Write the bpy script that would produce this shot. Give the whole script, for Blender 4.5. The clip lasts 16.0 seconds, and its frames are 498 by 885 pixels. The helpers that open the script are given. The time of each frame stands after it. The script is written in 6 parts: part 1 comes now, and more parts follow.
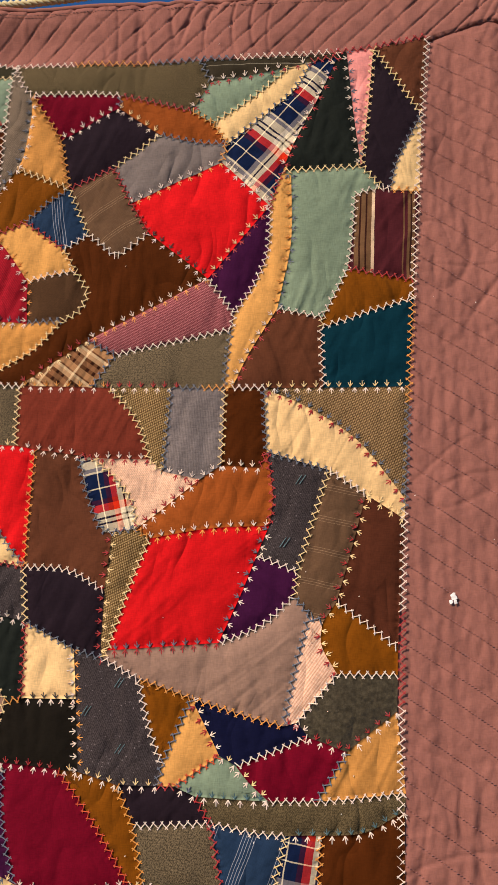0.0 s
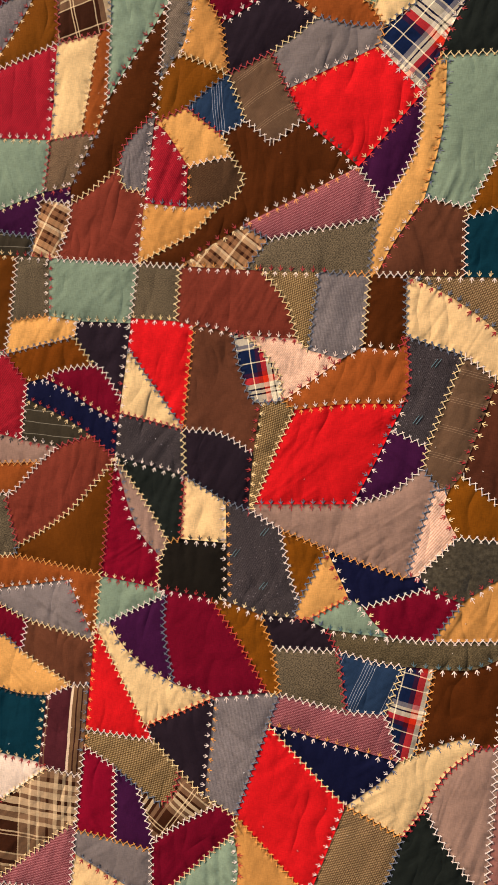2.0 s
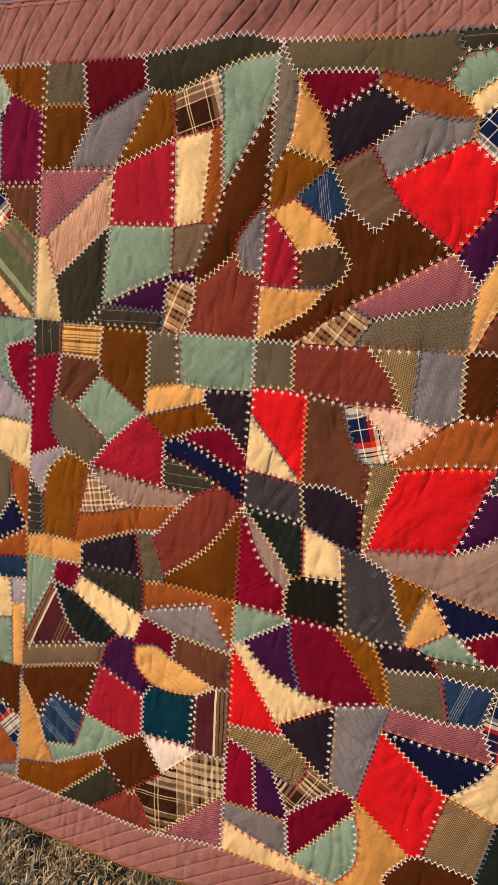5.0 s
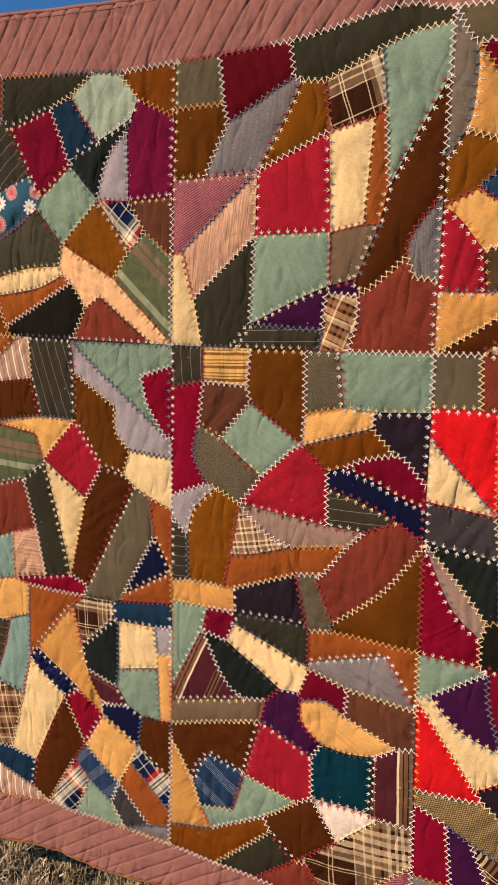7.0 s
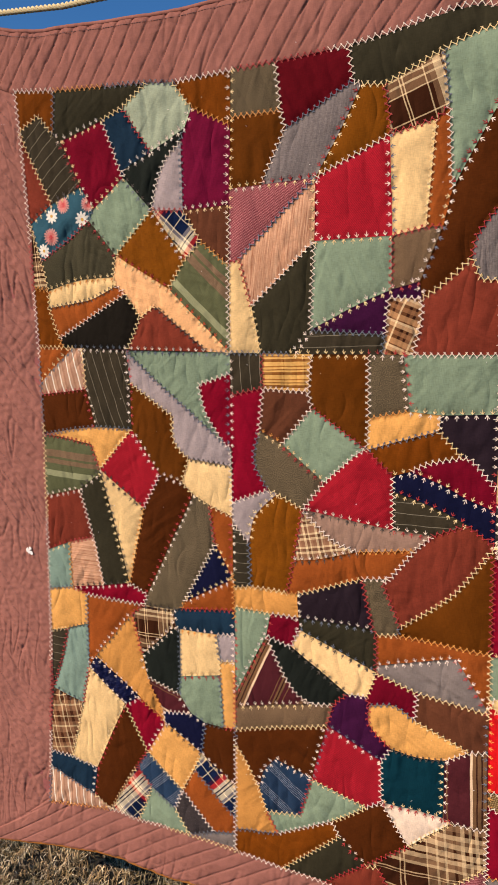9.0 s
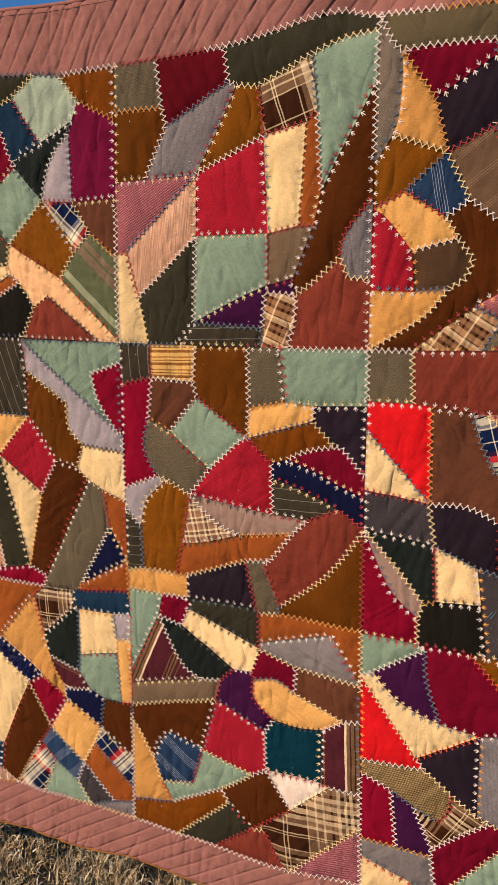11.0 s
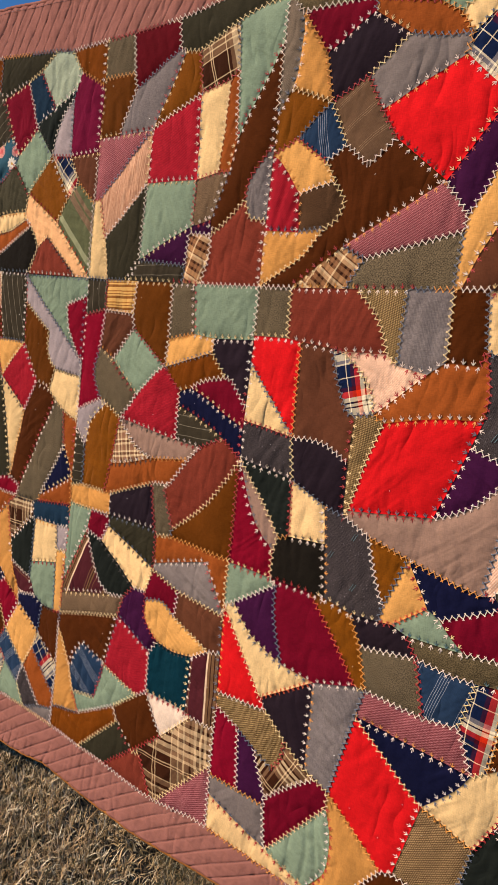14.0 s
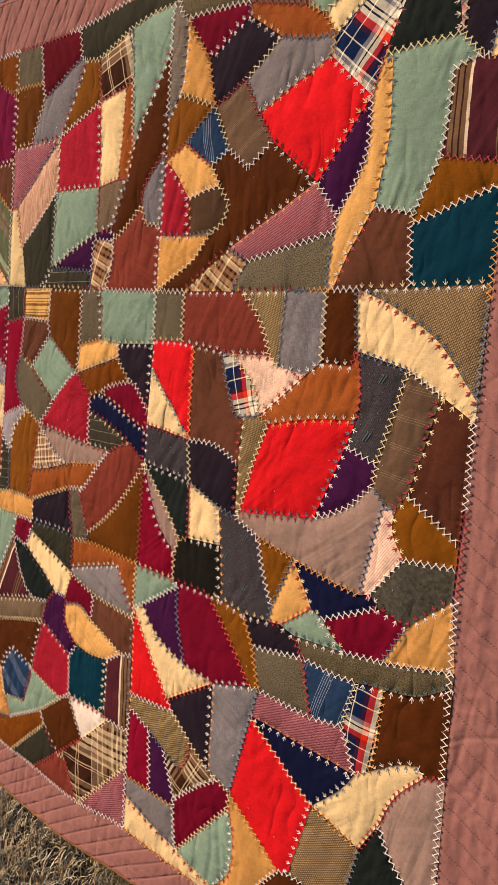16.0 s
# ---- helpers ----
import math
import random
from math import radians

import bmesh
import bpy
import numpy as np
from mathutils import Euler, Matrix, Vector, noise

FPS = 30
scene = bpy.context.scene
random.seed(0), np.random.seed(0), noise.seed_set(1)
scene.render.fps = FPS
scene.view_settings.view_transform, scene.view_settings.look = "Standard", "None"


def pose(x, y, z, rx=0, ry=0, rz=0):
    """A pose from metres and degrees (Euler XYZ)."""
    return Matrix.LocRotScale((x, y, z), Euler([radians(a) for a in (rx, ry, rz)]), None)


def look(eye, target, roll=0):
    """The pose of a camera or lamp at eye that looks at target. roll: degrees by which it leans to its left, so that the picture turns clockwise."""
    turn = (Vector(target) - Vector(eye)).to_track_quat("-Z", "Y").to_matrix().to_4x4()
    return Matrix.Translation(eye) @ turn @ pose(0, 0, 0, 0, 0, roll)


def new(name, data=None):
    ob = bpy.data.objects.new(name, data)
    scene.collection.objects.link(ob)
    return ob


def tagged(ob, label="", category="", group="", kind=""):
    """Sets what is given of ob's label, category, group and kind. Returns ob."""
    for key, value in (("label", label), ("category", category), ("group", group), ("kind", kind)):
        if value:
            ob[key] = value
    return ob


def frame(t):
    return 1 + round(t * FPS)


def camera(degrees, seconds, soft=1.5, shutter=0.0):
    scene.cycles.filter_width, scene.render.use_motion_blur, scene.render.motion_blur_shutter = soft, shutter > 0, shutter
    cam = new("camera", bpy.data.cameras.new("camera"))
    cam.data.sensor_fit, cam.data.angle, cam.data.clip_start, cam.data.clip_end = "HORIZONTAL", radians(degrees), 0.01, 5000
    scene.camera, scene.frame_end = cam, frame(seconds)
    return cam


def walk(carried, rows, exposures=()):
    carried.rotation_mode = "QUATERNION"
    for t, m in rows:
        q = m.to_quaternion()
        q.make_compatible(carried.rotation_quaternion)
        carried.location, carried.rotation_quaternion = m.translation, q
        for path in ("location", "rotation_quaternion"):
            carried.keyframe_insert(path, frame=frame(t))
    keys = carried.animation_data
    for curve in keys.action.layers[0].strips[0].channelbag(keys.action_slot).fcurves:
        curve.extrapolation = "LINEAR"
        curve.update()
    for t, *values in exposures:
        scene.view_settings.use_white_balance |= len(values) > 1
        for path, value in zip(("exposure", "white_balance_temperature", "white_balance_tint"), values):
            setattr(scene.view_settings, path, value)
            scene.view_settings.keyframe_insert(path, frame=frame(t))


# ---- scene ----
cam = camera(35.98, 16.0, soft=0.8)
PATH = [
    (0, (0.4694, -0.8784, 1.0), (0.2064, 1.0842, 1.2814), 2.19),
    (0.5, (0.4208, -0.9026, 1.0086), (0.1448, 1.0667, 1.2228), 3.58),
    (1, (0.4258, -0.9033, 0.9785), (0.0547, 1.0576, 1.1083), 4.42),
    (1.5, (0.44, -0.9286, 0.9723), (-0.0186, 1.0177, 1.0142), 5.08),
    (2, (0.4297, -0.9867, 1.0063), (-0.0567, 0.9514, 0.9204), 5.04),
    (2.5, (0.4926, -1.0235, 1.0941), (-0.1168, 0.8645, 0.8412), 4.07),
    (3, (0.5424, -1.0407, 1.1643), (-0.1725, 0.7924, 0.8059), 3.29),
    (3.2, (0.5455, -1.0623, 1.161), (-0.182, 0.7692, 0.8194), 3.43),
    (5.3, (0.3631, -1.1517, 1.2569), (-0.3183, 0.6933, 0.8936), 1.99),
    (5.5, (0.3312, -1.1716, 1.243), (-0.3268, 0.686, 0.9017), 1.62),
    (6, (0.3315, -1.174, 1.2323), (-0.391, 0.6643, 0.9184), 1.0),
    (6.5, (0.3021, -1.1313, 1.2221), (-0.493, 0.6786, 0.9184), 0.04),
    (7, (0.2226, -1.0466, 1.266), (-0.6277, 0.7279, 0.9078), -1.5),
    (7.5, (0.1575, -1.0402, 1.2843), (-0.707, 0.7218, 0.8998), -2.92),
    (8, (0.1287, -1.0741, 1.284), (-0.7474, 0.6868, 0.921), -3.3),
    (8.2, (0.123, -1.0836, 1.286), (-0.7551, 0.6771, 0.927), -3.39),
    (10.3, (0.2604, -1.0606, 1.2721), (-0.6114, 0.7008, 0.9012), -2.72),
    (10.5, (0.272, -1.0738, 1.2736), (-0.5706, 0.7001, 0.8954), -2.58),
    (11, (0.2759, -1.0654, 1.3075), (-0.5039, 0.7243, 0.8726), -2.57),
    (11.5, (0.3471, -0.9503, 1.2781), (-0.5269, 0.8017, 0.8701), -1.68),
    (12, (0.42, -0.9415, 1.2142), (-0.5333, 0.7891, 0.9035), 0.14),
    (12.5, (0.5005, -0.98, 1.1817), (-0.5325, 0.7095, 0.9017), 1.25),
    (13, (0.5954, -0.9899, 1.146), (-0.5203, 0.6499, 0.8887), 2.42),
    (13.5, (0.6686, -0.9628, 1.0949), (-0.5207, 0.6302, 0.8757), 3.94),
    (14, (0.7551, -0.9174, 1.102), (-0.4993, 0.62, 0.8512), 4.36),
    (14.5, (0.8147, -0.8881, 1.0901), (-0.4653, 0.6226, 0.8084), 3.92),
    (15, (0.8491, -0.8599, 1.0938), (-0.4244, 0.6521, 0.7906), 3.28),
    (15.5, (0.8707, -0.8337, 1.0923), (-0.3989, 0.6846, 0.8043), 3.2),
    (16, (0.8953, -0.8108, 1.1118), (-0.3902, 0.7019, 0.8689), 3.13),
]
EXPOSURE = [(0, 0.0), (3, 0.0), (6, -0.03), (7, 0.03), (8, 0.06), (10.3, 0.05), (11.5, 0.04), (13, 0.02), (16, 0.09)]
walk(cam, [(t, look(eye, target, roll)) for t, eye, target, roll in PATH], EXPOSURE)

# ---- world, sun, exposure ----
SUN_WAY = Vector((-0.55, -0.62, 0.56)).normalized()
world = bpy.data.worlds.new("sky")
scene.world = world
world.use_nodes = True
wn = world.node_tree.nodes
sky = wn.new("ShaderNodeTexSky")
sky.sky_type = "NISHITA"
sky.sun_disc = False
sky.sun_elevation = math.asin(SUN_WAY.z)
sky.sun_rotation = math.atan2(SUN_WAY.x, SUN_WAY.y)
sky.air_density, sky.dust_density, sky.ozone_density = 1.0, 0.0, 9.0
wn["Background"].inputs["Strength"].default_value = 0.10
deep = wn.new("ShaderNodeHueSaturation")
deep.inputs["Saturation"].default_value = 1.1
world.node_tree.links.new(sky.outputs[0], deep.inputs["Color"])
world.node_tree.links.new(deep.outputs[0], wn["Background"].inputs["Color"])
sun = new("sun", bpy.data.lights.new("sun", "SUN"))
sun.data.energy, sun.data.angle, sun.data.color = 6.0, radians(0.5), (1.0, 0.822, 0.69)
sun.matrix_world = look(SUN_WAY * 6, (0, 0, 0))


# ---- materials ----
def srgb(r, g, b, gain=0.86):
    f = lambda c: (c / 12.92 if c <= 0.04045 else ((c + 0.055) / 1.055) ** 2.4)
    lin = [f(c / 255) ** 1.06 for c in (r, g, b)]
    mean = sum(lin) / 3
    return tuple(max(0.002, min(0.9, gain * (mean + (c - mean) * 1.06))) for c in lin) + (1.0,)


class Cloth:
    """A fabric's node tree, on the cloth's own UV in metres."""

    def __init__(self, name, rough=0.92, sheen=0.0):
        self.mat = bpy.data.materials.new(name)
        self.mat.use_nodes = True
        self.t = self.mat.node_tree
        self.bsdf = self.t.nodes["Principled BSDF"]
        self.bsdf.inputs["Roughness"].default_value = rough
        self.bsdf.inputs["Specular IOR Level"].default_value = 0.05
        self.bsdf.inputs["Sheen Weight"].default_value = sheen
        self.bsdf.inputs["Sheen Roughness"].default_value = 0.5
        self.uv = self.node("ShaderNodeUVMap").outputs[0]
        s = self.node("ShaderNodeSeparateXYZ")
        self.link(self.uv, s.inputs[0])
        self.u, self.v = s.outputs[0], s.outputs[1]

    def node(self, kind):
        return self.t.nodes.new(kind)

    def link(self, a, b):
        self.t.links.new(a, b)

    def math(self, op, a, b=None, clamp=False):
        n = self.node("ShaderNodeMath")
        n.operation, n.use_clamp = op, clamp
        for i, v in enumerate((a, b)):
            if v is None:
                continue
            if isinstance(v, (int, float)):
                n.inputs[i].default_value = v
            else:
                self.link(v, n.inputs[i])
        return n.outputs[0]

    def noise(self, scale, detail=3.0, stretch=None, rough=0.55):
        n = self.node("ShaderNodeTexNoise")
        n.inputs["Scale"].default_value, n.inputs["Detail"].default_value = scale, detail
        n.inputs["Roughness"].default_value = rough
        src = self.uv
        if stretch:
            m = self.node("ShaderNodeMapping")
            m.inputs["Scale"].default_value = stretch
            self.link(self.uv, m.inputs[0])
            src = m.outputs[0]
        self.link(src, n.inputs["Vector"])
        return n.outputs["Fac"]

    def mix(self, fac, a, b, blend="MIX"):
        n = self.node("ShaderNodeMix")
        n.data_type, n.blend_type = "RGBA", blend
        for sock, v in ((n.inputs[0], fac), (n.inputs[6], a), (n.inputs[7], b)):
            if isinstance(v, (int, float)):
                sock.default_value = v
            elif isinstance(v, tuple):
                sock.default_value = v
            else:
                self.link(v, sock)
        return n.outputs[2]

    def ramp(self, fac, stops, smooth=False):
        n = self.node("ShaderNodeValToRGB")
        n.color_ramp.interpolation = "LINEAR" if smooth else "CONSTANT"
        e = n.color_ramp.elements
        while len(e) < len(stops):
            e.new(0.5)
        for el, (p, c) in zip(e, stops):
            el.position, el.color = p, c
        self.link(fac, n.inputs[0])
        return n.outputs[0]

    def bands(self, axis, period, stops):
        """Stripes across the axis, repeating every period metres; stops in shares of the period."""
        wob = self.math("MULTIPLY", self.math("SUBTRACT", self.noise(25, 1.0), 0.5), 0.0025)
        return self.ramp(self.math("FRACT", self.math("DIVIDE", self.math("ADD", axis, wob), period)), stops)

    def twill(self, period, angle_mix=0.7):
        w = self.math("SINE", self.math("MULTIPLY", self.math("ADD", self.u, self.math("MULTIPLY", self.v, angle_mix)), 6.283 / period))
        return self.math("ADD", self.math("MULTIPLY", w, 0.5), 0.5)

    def creases(self, at, lean, scale, bare, sharp):
        """Thin folds that run down the cloth, leaning by so many degrees; bare: the share of cloth without."""
        m = self.node("ShaderNodeMapping")
        m.inputs["Rotation"].default_value = (0, radians(lean), 0)
        m.inputs["Scale"].default_value = scale
        self.link(at, m.inputs[0])
        bend = self.node("ShaderNodeTexNoise")
        bend.inputs["Scale"].default_value, bend.inputs["Detail"].default_value = 9, 1.0
        self.link(at, bend.inputs["Vector"])
        add = self.node("ShaderNodeVectorMath")
        add.operation = "MULTIPLY_ADD"
        self.link(bend.outputs["Color"], add.inputs[0])
        add.inputs[1].default_value = (2.2, 0.0, 0.6)
        self.link(m.outputs[0], add.inputs[2])
        n = self.node("ShaderNodeTexNoise")
        n.inputs["Scale"].default_value, n.inputs["Detail"].default_value = 1.0, 0.6
        self.link(add.outputs[0], n.inputs["Vector"])
        line = self.math("SUBTRACT", 1.0, self.math("MULTIPLY", self.math("ABSOLUTE", self.math("SUBTRACT", n.outputs["Fac"], 0.5)), sharp), True)
        spot = self.node("ShaderNodeTexNoise")
        spot.inputs["Scale"].default_value, spot.inputs["Detail"].default_value = 16.0 + lean * 0.1, 1.0
        self.link(at, spot.inputs["Vector"])
        where = self.math("MULTIPLY", self.math("SUBTRACT", spot.outputs["Fac"], bare, True), 4.5, True)
        return self.math("MULTIPLY", self.math("MULTIPLY", line, line), where)

    def drapes(self, at, chance):
        """Soft folds, each patch leaning its own way, in some spots only."""
        turn = self.node("ShaderNodeVectorRotate")
        turn.rotation_type = "Y_AXIS"
        self.link(at, turn.inputs["Vector"])
        self.link(self.math("MULTIPLY", self.math("SUBTRACT", chance, 0.45), 2.2), turn.inputs["Angle"])
        m = self.node("ShaderNodeMapping")
        m.inputs["Scale"].default_value = (46, 1, 8)
        self.link(turn.outputs[0], m.inputs[0])
        n = self.node("ShaderNodeTexNoise")
        n.inputs["Scale"].default_value, n.inputs["Detail"].default_value = 1.0, 1.6
        n.inputs["Distortion"].default_value = 0.35
        self.link(m.outputs[0], n.inputs["Vector"])
        spot = self.node("ShaderNodeTexNoise")
        spot.inputs["Scale"].default_value, spot.inputs["Detail"].default_value = 11.0, 1.0
        self.link(at, spot.inputs["Vector"])
        where = self.math("MULTIPLY", self.math("SUBTRACT", spot.outputs["Fac"], 0.36, True), 4.0, True)
        return self.math("MULTIPLY", self.math("SUBTRACT", n.outputs["Fac"], 0.5), where)

    def finish(self, color, mottle=0.22, grain=0.4, bump=0.8, crush=0.0, fold=1.0):
        big = self.noise(9, 4.0)
        fade = self.math("ADD", self.math("MULTIPLY", self.math("SUBTRACT", big, 0.5), 2 * mottle), 1.0)
        fine = self.math("MULTIPLY", self.math("ADD", self.noise(1.0, 1.0, (900, 130, 1)), self.noise(1.0, 1.0, (130, 900, 1))), 0.5)
        gr = self.math("ADD", self.math("MULTIPLY", self.math("SUBTRACT", fine, 0.5), 2 * grain), 1.0)
        oi = self.node("ShaderNodeObjectInfo").outputs["Random"]
        tone = self.math("ADD", self.math("MULTIPLY", oi, 0.14), 0.93)
        val = self.math("MULTIPLY", self.math("MULTIPLY", fade, gr), tone)
        hsv = self.node("ShaderNodeHueSaturation")
        self.link(color, hsv.inputs["Color"])
        self.link(val, hsv.inputs["Value"])
        self.link(hsv.outputs[0], self.bsdf.inputs["Base Color"])
        # threads, soft rumples, hanging creases, and puckers drawn up by the seams
        rum = self.math("ADD", self.noise(38, 3.0), self.math("MULTIPLY", self.noise(600, 2.0), 0.05))
        if crush:
            rum = self.math("ADD", rum, self.math("MULTIPLY", self.noise(70 if crush > 2 else 140, 3.0), 1.2 * crush))
        at = self.node("ShaderNodeTexCoord").outputs["Object"]
        folds = self.math("ADD", self.creases(at, 14, (30, 1, 6), 0.44, 5.0), self.creases(at, -42, (24, 1, 8), 0.5, 6.0))
        e = self.node("ShaderNodeUVMap")
        e.uv_map = "Edge"
        es = self.node("ShaderNodeSeparateXYZ")
        self.link(e.outputs[0], es.inputs[0])
        row = self.node("ShaderNodeCombineXYZ")
        self.link(es.outputs[0], row.inputs[0])
        pk = self.node("ShaderNodeTexNoise")
        pk.inputs["Scale"].default_value, pk.inputs["Detail"].default_value = 95, 1.5
        self.link(row.outputs[0], pk.inputs["Vector"])
        near = self.math("POWER", self.math("SUBTRACT", 1.0, self.math("MULTIPLY", es.outputs[1], 85.0), True), 1.6)
        pucker = self.math("MULTIPLY", self.math("SUBTRACT", pk.outputs["Fac"], 0.5), near)
        h = self.math("ADD", self.math("MULTIPLY", rum, 0.6), self.math("MULTIPLY", pucker, 3.0))
        h = self.math("SUBTRACT", h, self.math("MULTIPLY", folds, 0.75 * fold))
        h = self.math("ADD", h, self.math("MULTIPLY", self.drapes(at, oi), 1.9 * fold))
        bp = self.node("ShaderNodeBump")
        bp.inputs["Strength"].default_value, bp.inputs["Distance"].default_value = bump, 0.004
        self.link(h, bp.inputs["Height"])
        self.link(bp.outputs[0], self.bsdf.inputs["Normal"])
        return self.mat

    def flat(self, c):
        n = self.node("ShaderNodeRGB")
        n.outputs[0].default_value = c
        return n.outputs[0]


FABRIC, SAYS = {}, {}


def plain(name, says, rgb, rough=0.92, sheen=0.0, **k):
    c = Cloth(name, rough, sheen)
    FABRIC[name], SAYS[name] = c.finish(c.flat(srgb(*rgb)), **k), says


def tweed(name, says, rgb, other, period=0.0034, lean=0.7, speckle=0.5, flecks=0.0, basket=False):
    """Woven wool: slanting ribs of two yarns, broken up by speckle; flecks: a share of pale slubs."""
    c = Cloth(name)
    spots = c.ramp(c.noise(540, 1.5, None, 0.85), [(0.40, (0, 0, 0, 1)), (0.60, (1, 1, 1, 1))], True)
    weave = c.twill(period, lean)
    if basket:
        dash = c.math("ADD", c.math("MULTIPLY", c.math("SINE", c.math("MULTIPLY", c.math("SUBTRACT", c.v, c.math("MULTIPLY", c.u, 0.5)), 6.283 / (period * 1.25))), 0.5), 0.5)
        weave = c.math("MULTIPLY", weave, dash)
        weave = c.math("MULTIPLY", weave, 1.7, True)
    f = c.math("ADD", c.math("MULTIPLY", weave, 1 - speckle), c.math("MULTIPLY", spots, speckle))
    col = c.mix(f, srgb(*rgb), srgb(*other))
    streak = c.noise(60, 2.0, (1.0, 9.0, 1.0))
    col = c.mix(c.math("MULTIPLY", streak, 0.35), col, srgb(*rgb))
    if flecks:
        dots = c.math("GREATER_THAN", c.noise(430, 0.0), 0.80 - flecks)
        col = c.mix(c.math("MULTIPLY", dots, 0.6), col, srgb(*[min(255, q + 55) for q in other]))
    FABRIC[name], SAYS[name] = c.finish(col, grain=0.7, bump=0.7), says


def striped(name, says, period, stops):
    c = Cloth(name)
    FABRIC[name], SAYS[name] = c.finish(c.bands(c.v, period, [(p, srgb(*q)) for p, q in stops])), says


def plaid(name, says, pu, su, pv, sv, fac=0.5, bright=0.0):
    """Two sets of bands woven through each other; bright: how far the paler yarn lies on top."""
    c = Cloth(name)
    a = c.bands(c.u, pu, [(p, srgb(*q)) for p, q in su])
    b = c.bands(c.v, pv, [(p, srgb(*q)) for p, q in sv])
    woven = c.mix(fac, a, b)
    FABRIC[name], SAYS[name] = c.finish(c.mix(bright, woven, c.mix(1.0, a, b, "LIGHTEN")) if bright else woven), says


plain("red", "bright red wool", (206, 44, 46))
plain("crimson_dk", "dark crimson cotton", (130, 14, 42))
plain("plum", "dark plum red wool", (112, 26, 54))
plain("oxblood", "dark oxblood cotton", (92, 18, 26))
plain("burgundy", "burgundy wool", (112, 15, 38))
plain("eggplant", "dark eggplant wool", (42, 32, 38))
plain("navy", "navy blue wool", (22, 24, 50))
plain("navy_satin", "rumpled navy satin", (24, 28, 58), rough=0.36, bump=1.0, crush=3.2)
plain("black", "black brown cotton", (32, 28, 22))
plain("black_green", "greenish black wool", (34, 38, 33))
plain("dark_olive", "dark olive cotton", (56, 52, 38))
plain("sage", "faded sage green cotton", (132, 147, 122))
plain("pale_sage", "pale sage green cotton", (166, 174, 148))
plain("sea_green", "sea green cotton", (130, 150, 134))
plain("butter", "butter yellow cotton", (228, 194, 140))
plain("cream", "cream yellow cotton", (234, 197, 142))
plain("pale_cream", "pale cream cotton", (236, 212, 186))
plain("gold", "golden tan cotton", (216, 162, 97))
plain("gold_tan", "tan gold cotton", (202, 146, 84))
plain("peach", "peach cotton", (230, 178, 128))
plain("ochre", "ochre brown velveteen", (122, 72, 4), sheen=0.02)
plain("brown_ochre", "dark ochre brown cotton", (114, 62, 8))
plain("brown_warm", "warm brown cotton", (98, 55, 10))
plain("dark_brown", "dark chocolate brown wool", (80, 41, 6))
plain("brown", "brown wool", (98, 60, 42))
plain("brown_dk", "deep brown wool", (82, 46, 32))
plain("brown_red", "reddish brown cotton", (122, 58, 44))
plain("rust", "rust orange cotton", (150, 82, 42))
plain("purple", "purple wool", (64, 24, 56))
plain("teal", "dark teal wool", (15, 52, 62))
plain("blue", "dusty dark blue cotton", (32, 52, 68))
plain("gray", "warm grey cotton", (128, 117, 110))
plain("light_gray", "pale lilac grey cotton", (164, 150, 146))
plain("taupe", "taupe cotton", (158, 128, 110))
plain("pink", "salmon pink cotton", (228, 152, 142))
plain("border", "dusty mauve cotton", (151, 104, 92), mottle=0.2, fold=0.4, grain=0.32)
plain("backing", "mauve backing cotton", (150, 95, 90))
tweed("tweed_olive", "olive grey wool tweed", (62, 54, 36), (124, 108, 80), 0.0021, 0.7, 0.7)
tweed("herring_gray", "grey brown herringbone wool", (92, 80, 66), (140, 124, 106), 0.003, -0.8, 0.5)
tweed("tweed_gray", "mottled grey wool tweed", (62, 54, 40), (136, 120, 94), 0.0021, 0.7, 0.75)
tweed("tweed_brown", "brown grey tweed", (86, 66, 46), (146, 122, 96), 0.0021, 0.7, 0.7)
tweed("tweed_dark", "charcoal tweed", (46, 44, 32), (92, 86, 66), 0.0021, 0.7, 0.7)
tweed("brown_dark_tweed", "dark brown tweed", (62, 42, 26), (104, 78, 56), 0.002, 0.7, 0.6)
tweed("tweed_gold", "gold and brown twill", (74, 52, 24), (200, 170, 122), 0.0026, 0.25, 0.25, basket=True)
tweed("tweed_tan", "tan and brown basket tweed", (80, 58, 34), (190, 160, 118), 0.0026, -0.4, 0.25, basket=True)
tweed("mauve_tweed", "mauve and pink twill", (108, 42, 48), (200, 138, 136), 0.0030, 1.3, 0.25, basket=True)
tweed("crimson", "crimson wool twill", (142, 30, 42), (180, 52, 60), 0.0030, 0.75, 0.25)
tweed("slate", "slate grey speckled wool", (48, 42, 42), (86, 78, 76), 0.0026, 0.6, 0.6, 0.03)
tweed("cord_gray", "fine ribbed grey cotton", (112, 103, 99), (138, 128, 122), 0.0019, 0.0, 0.3)
tweed("pale_pink", "pale pink ribbed cotton", (226, 176, 144), (248, 214, 182), 0.0026, 0.8, 0.2)
tweed("stripe_pink", "pink and cream pinstripe cotton", (216, 164, 134), (246, 214, 184), 0.0029, 0.0, 0.15)
W, N = (150, 154, 160), (44, 62, 84)
striped("stripe_blue", "blue cotton with white pinstripes", 0.042, [(0, N), (0.42, W), (0.435, N), (0.50, W), (0.515, N), (0.58, W), (0.595, N), (0.66, W), (0.675, N), (0.74, W), (0.755, N)])
G, P_ = (62, 55, 42), (128, 120, 102)
striped("dark_pin", "dark wool with grey pinstripes", 0.017, [(0, G), (0.9, P_), (0.96, G)])
T, C_ = (104, 80, 60), (146, 120, 94)
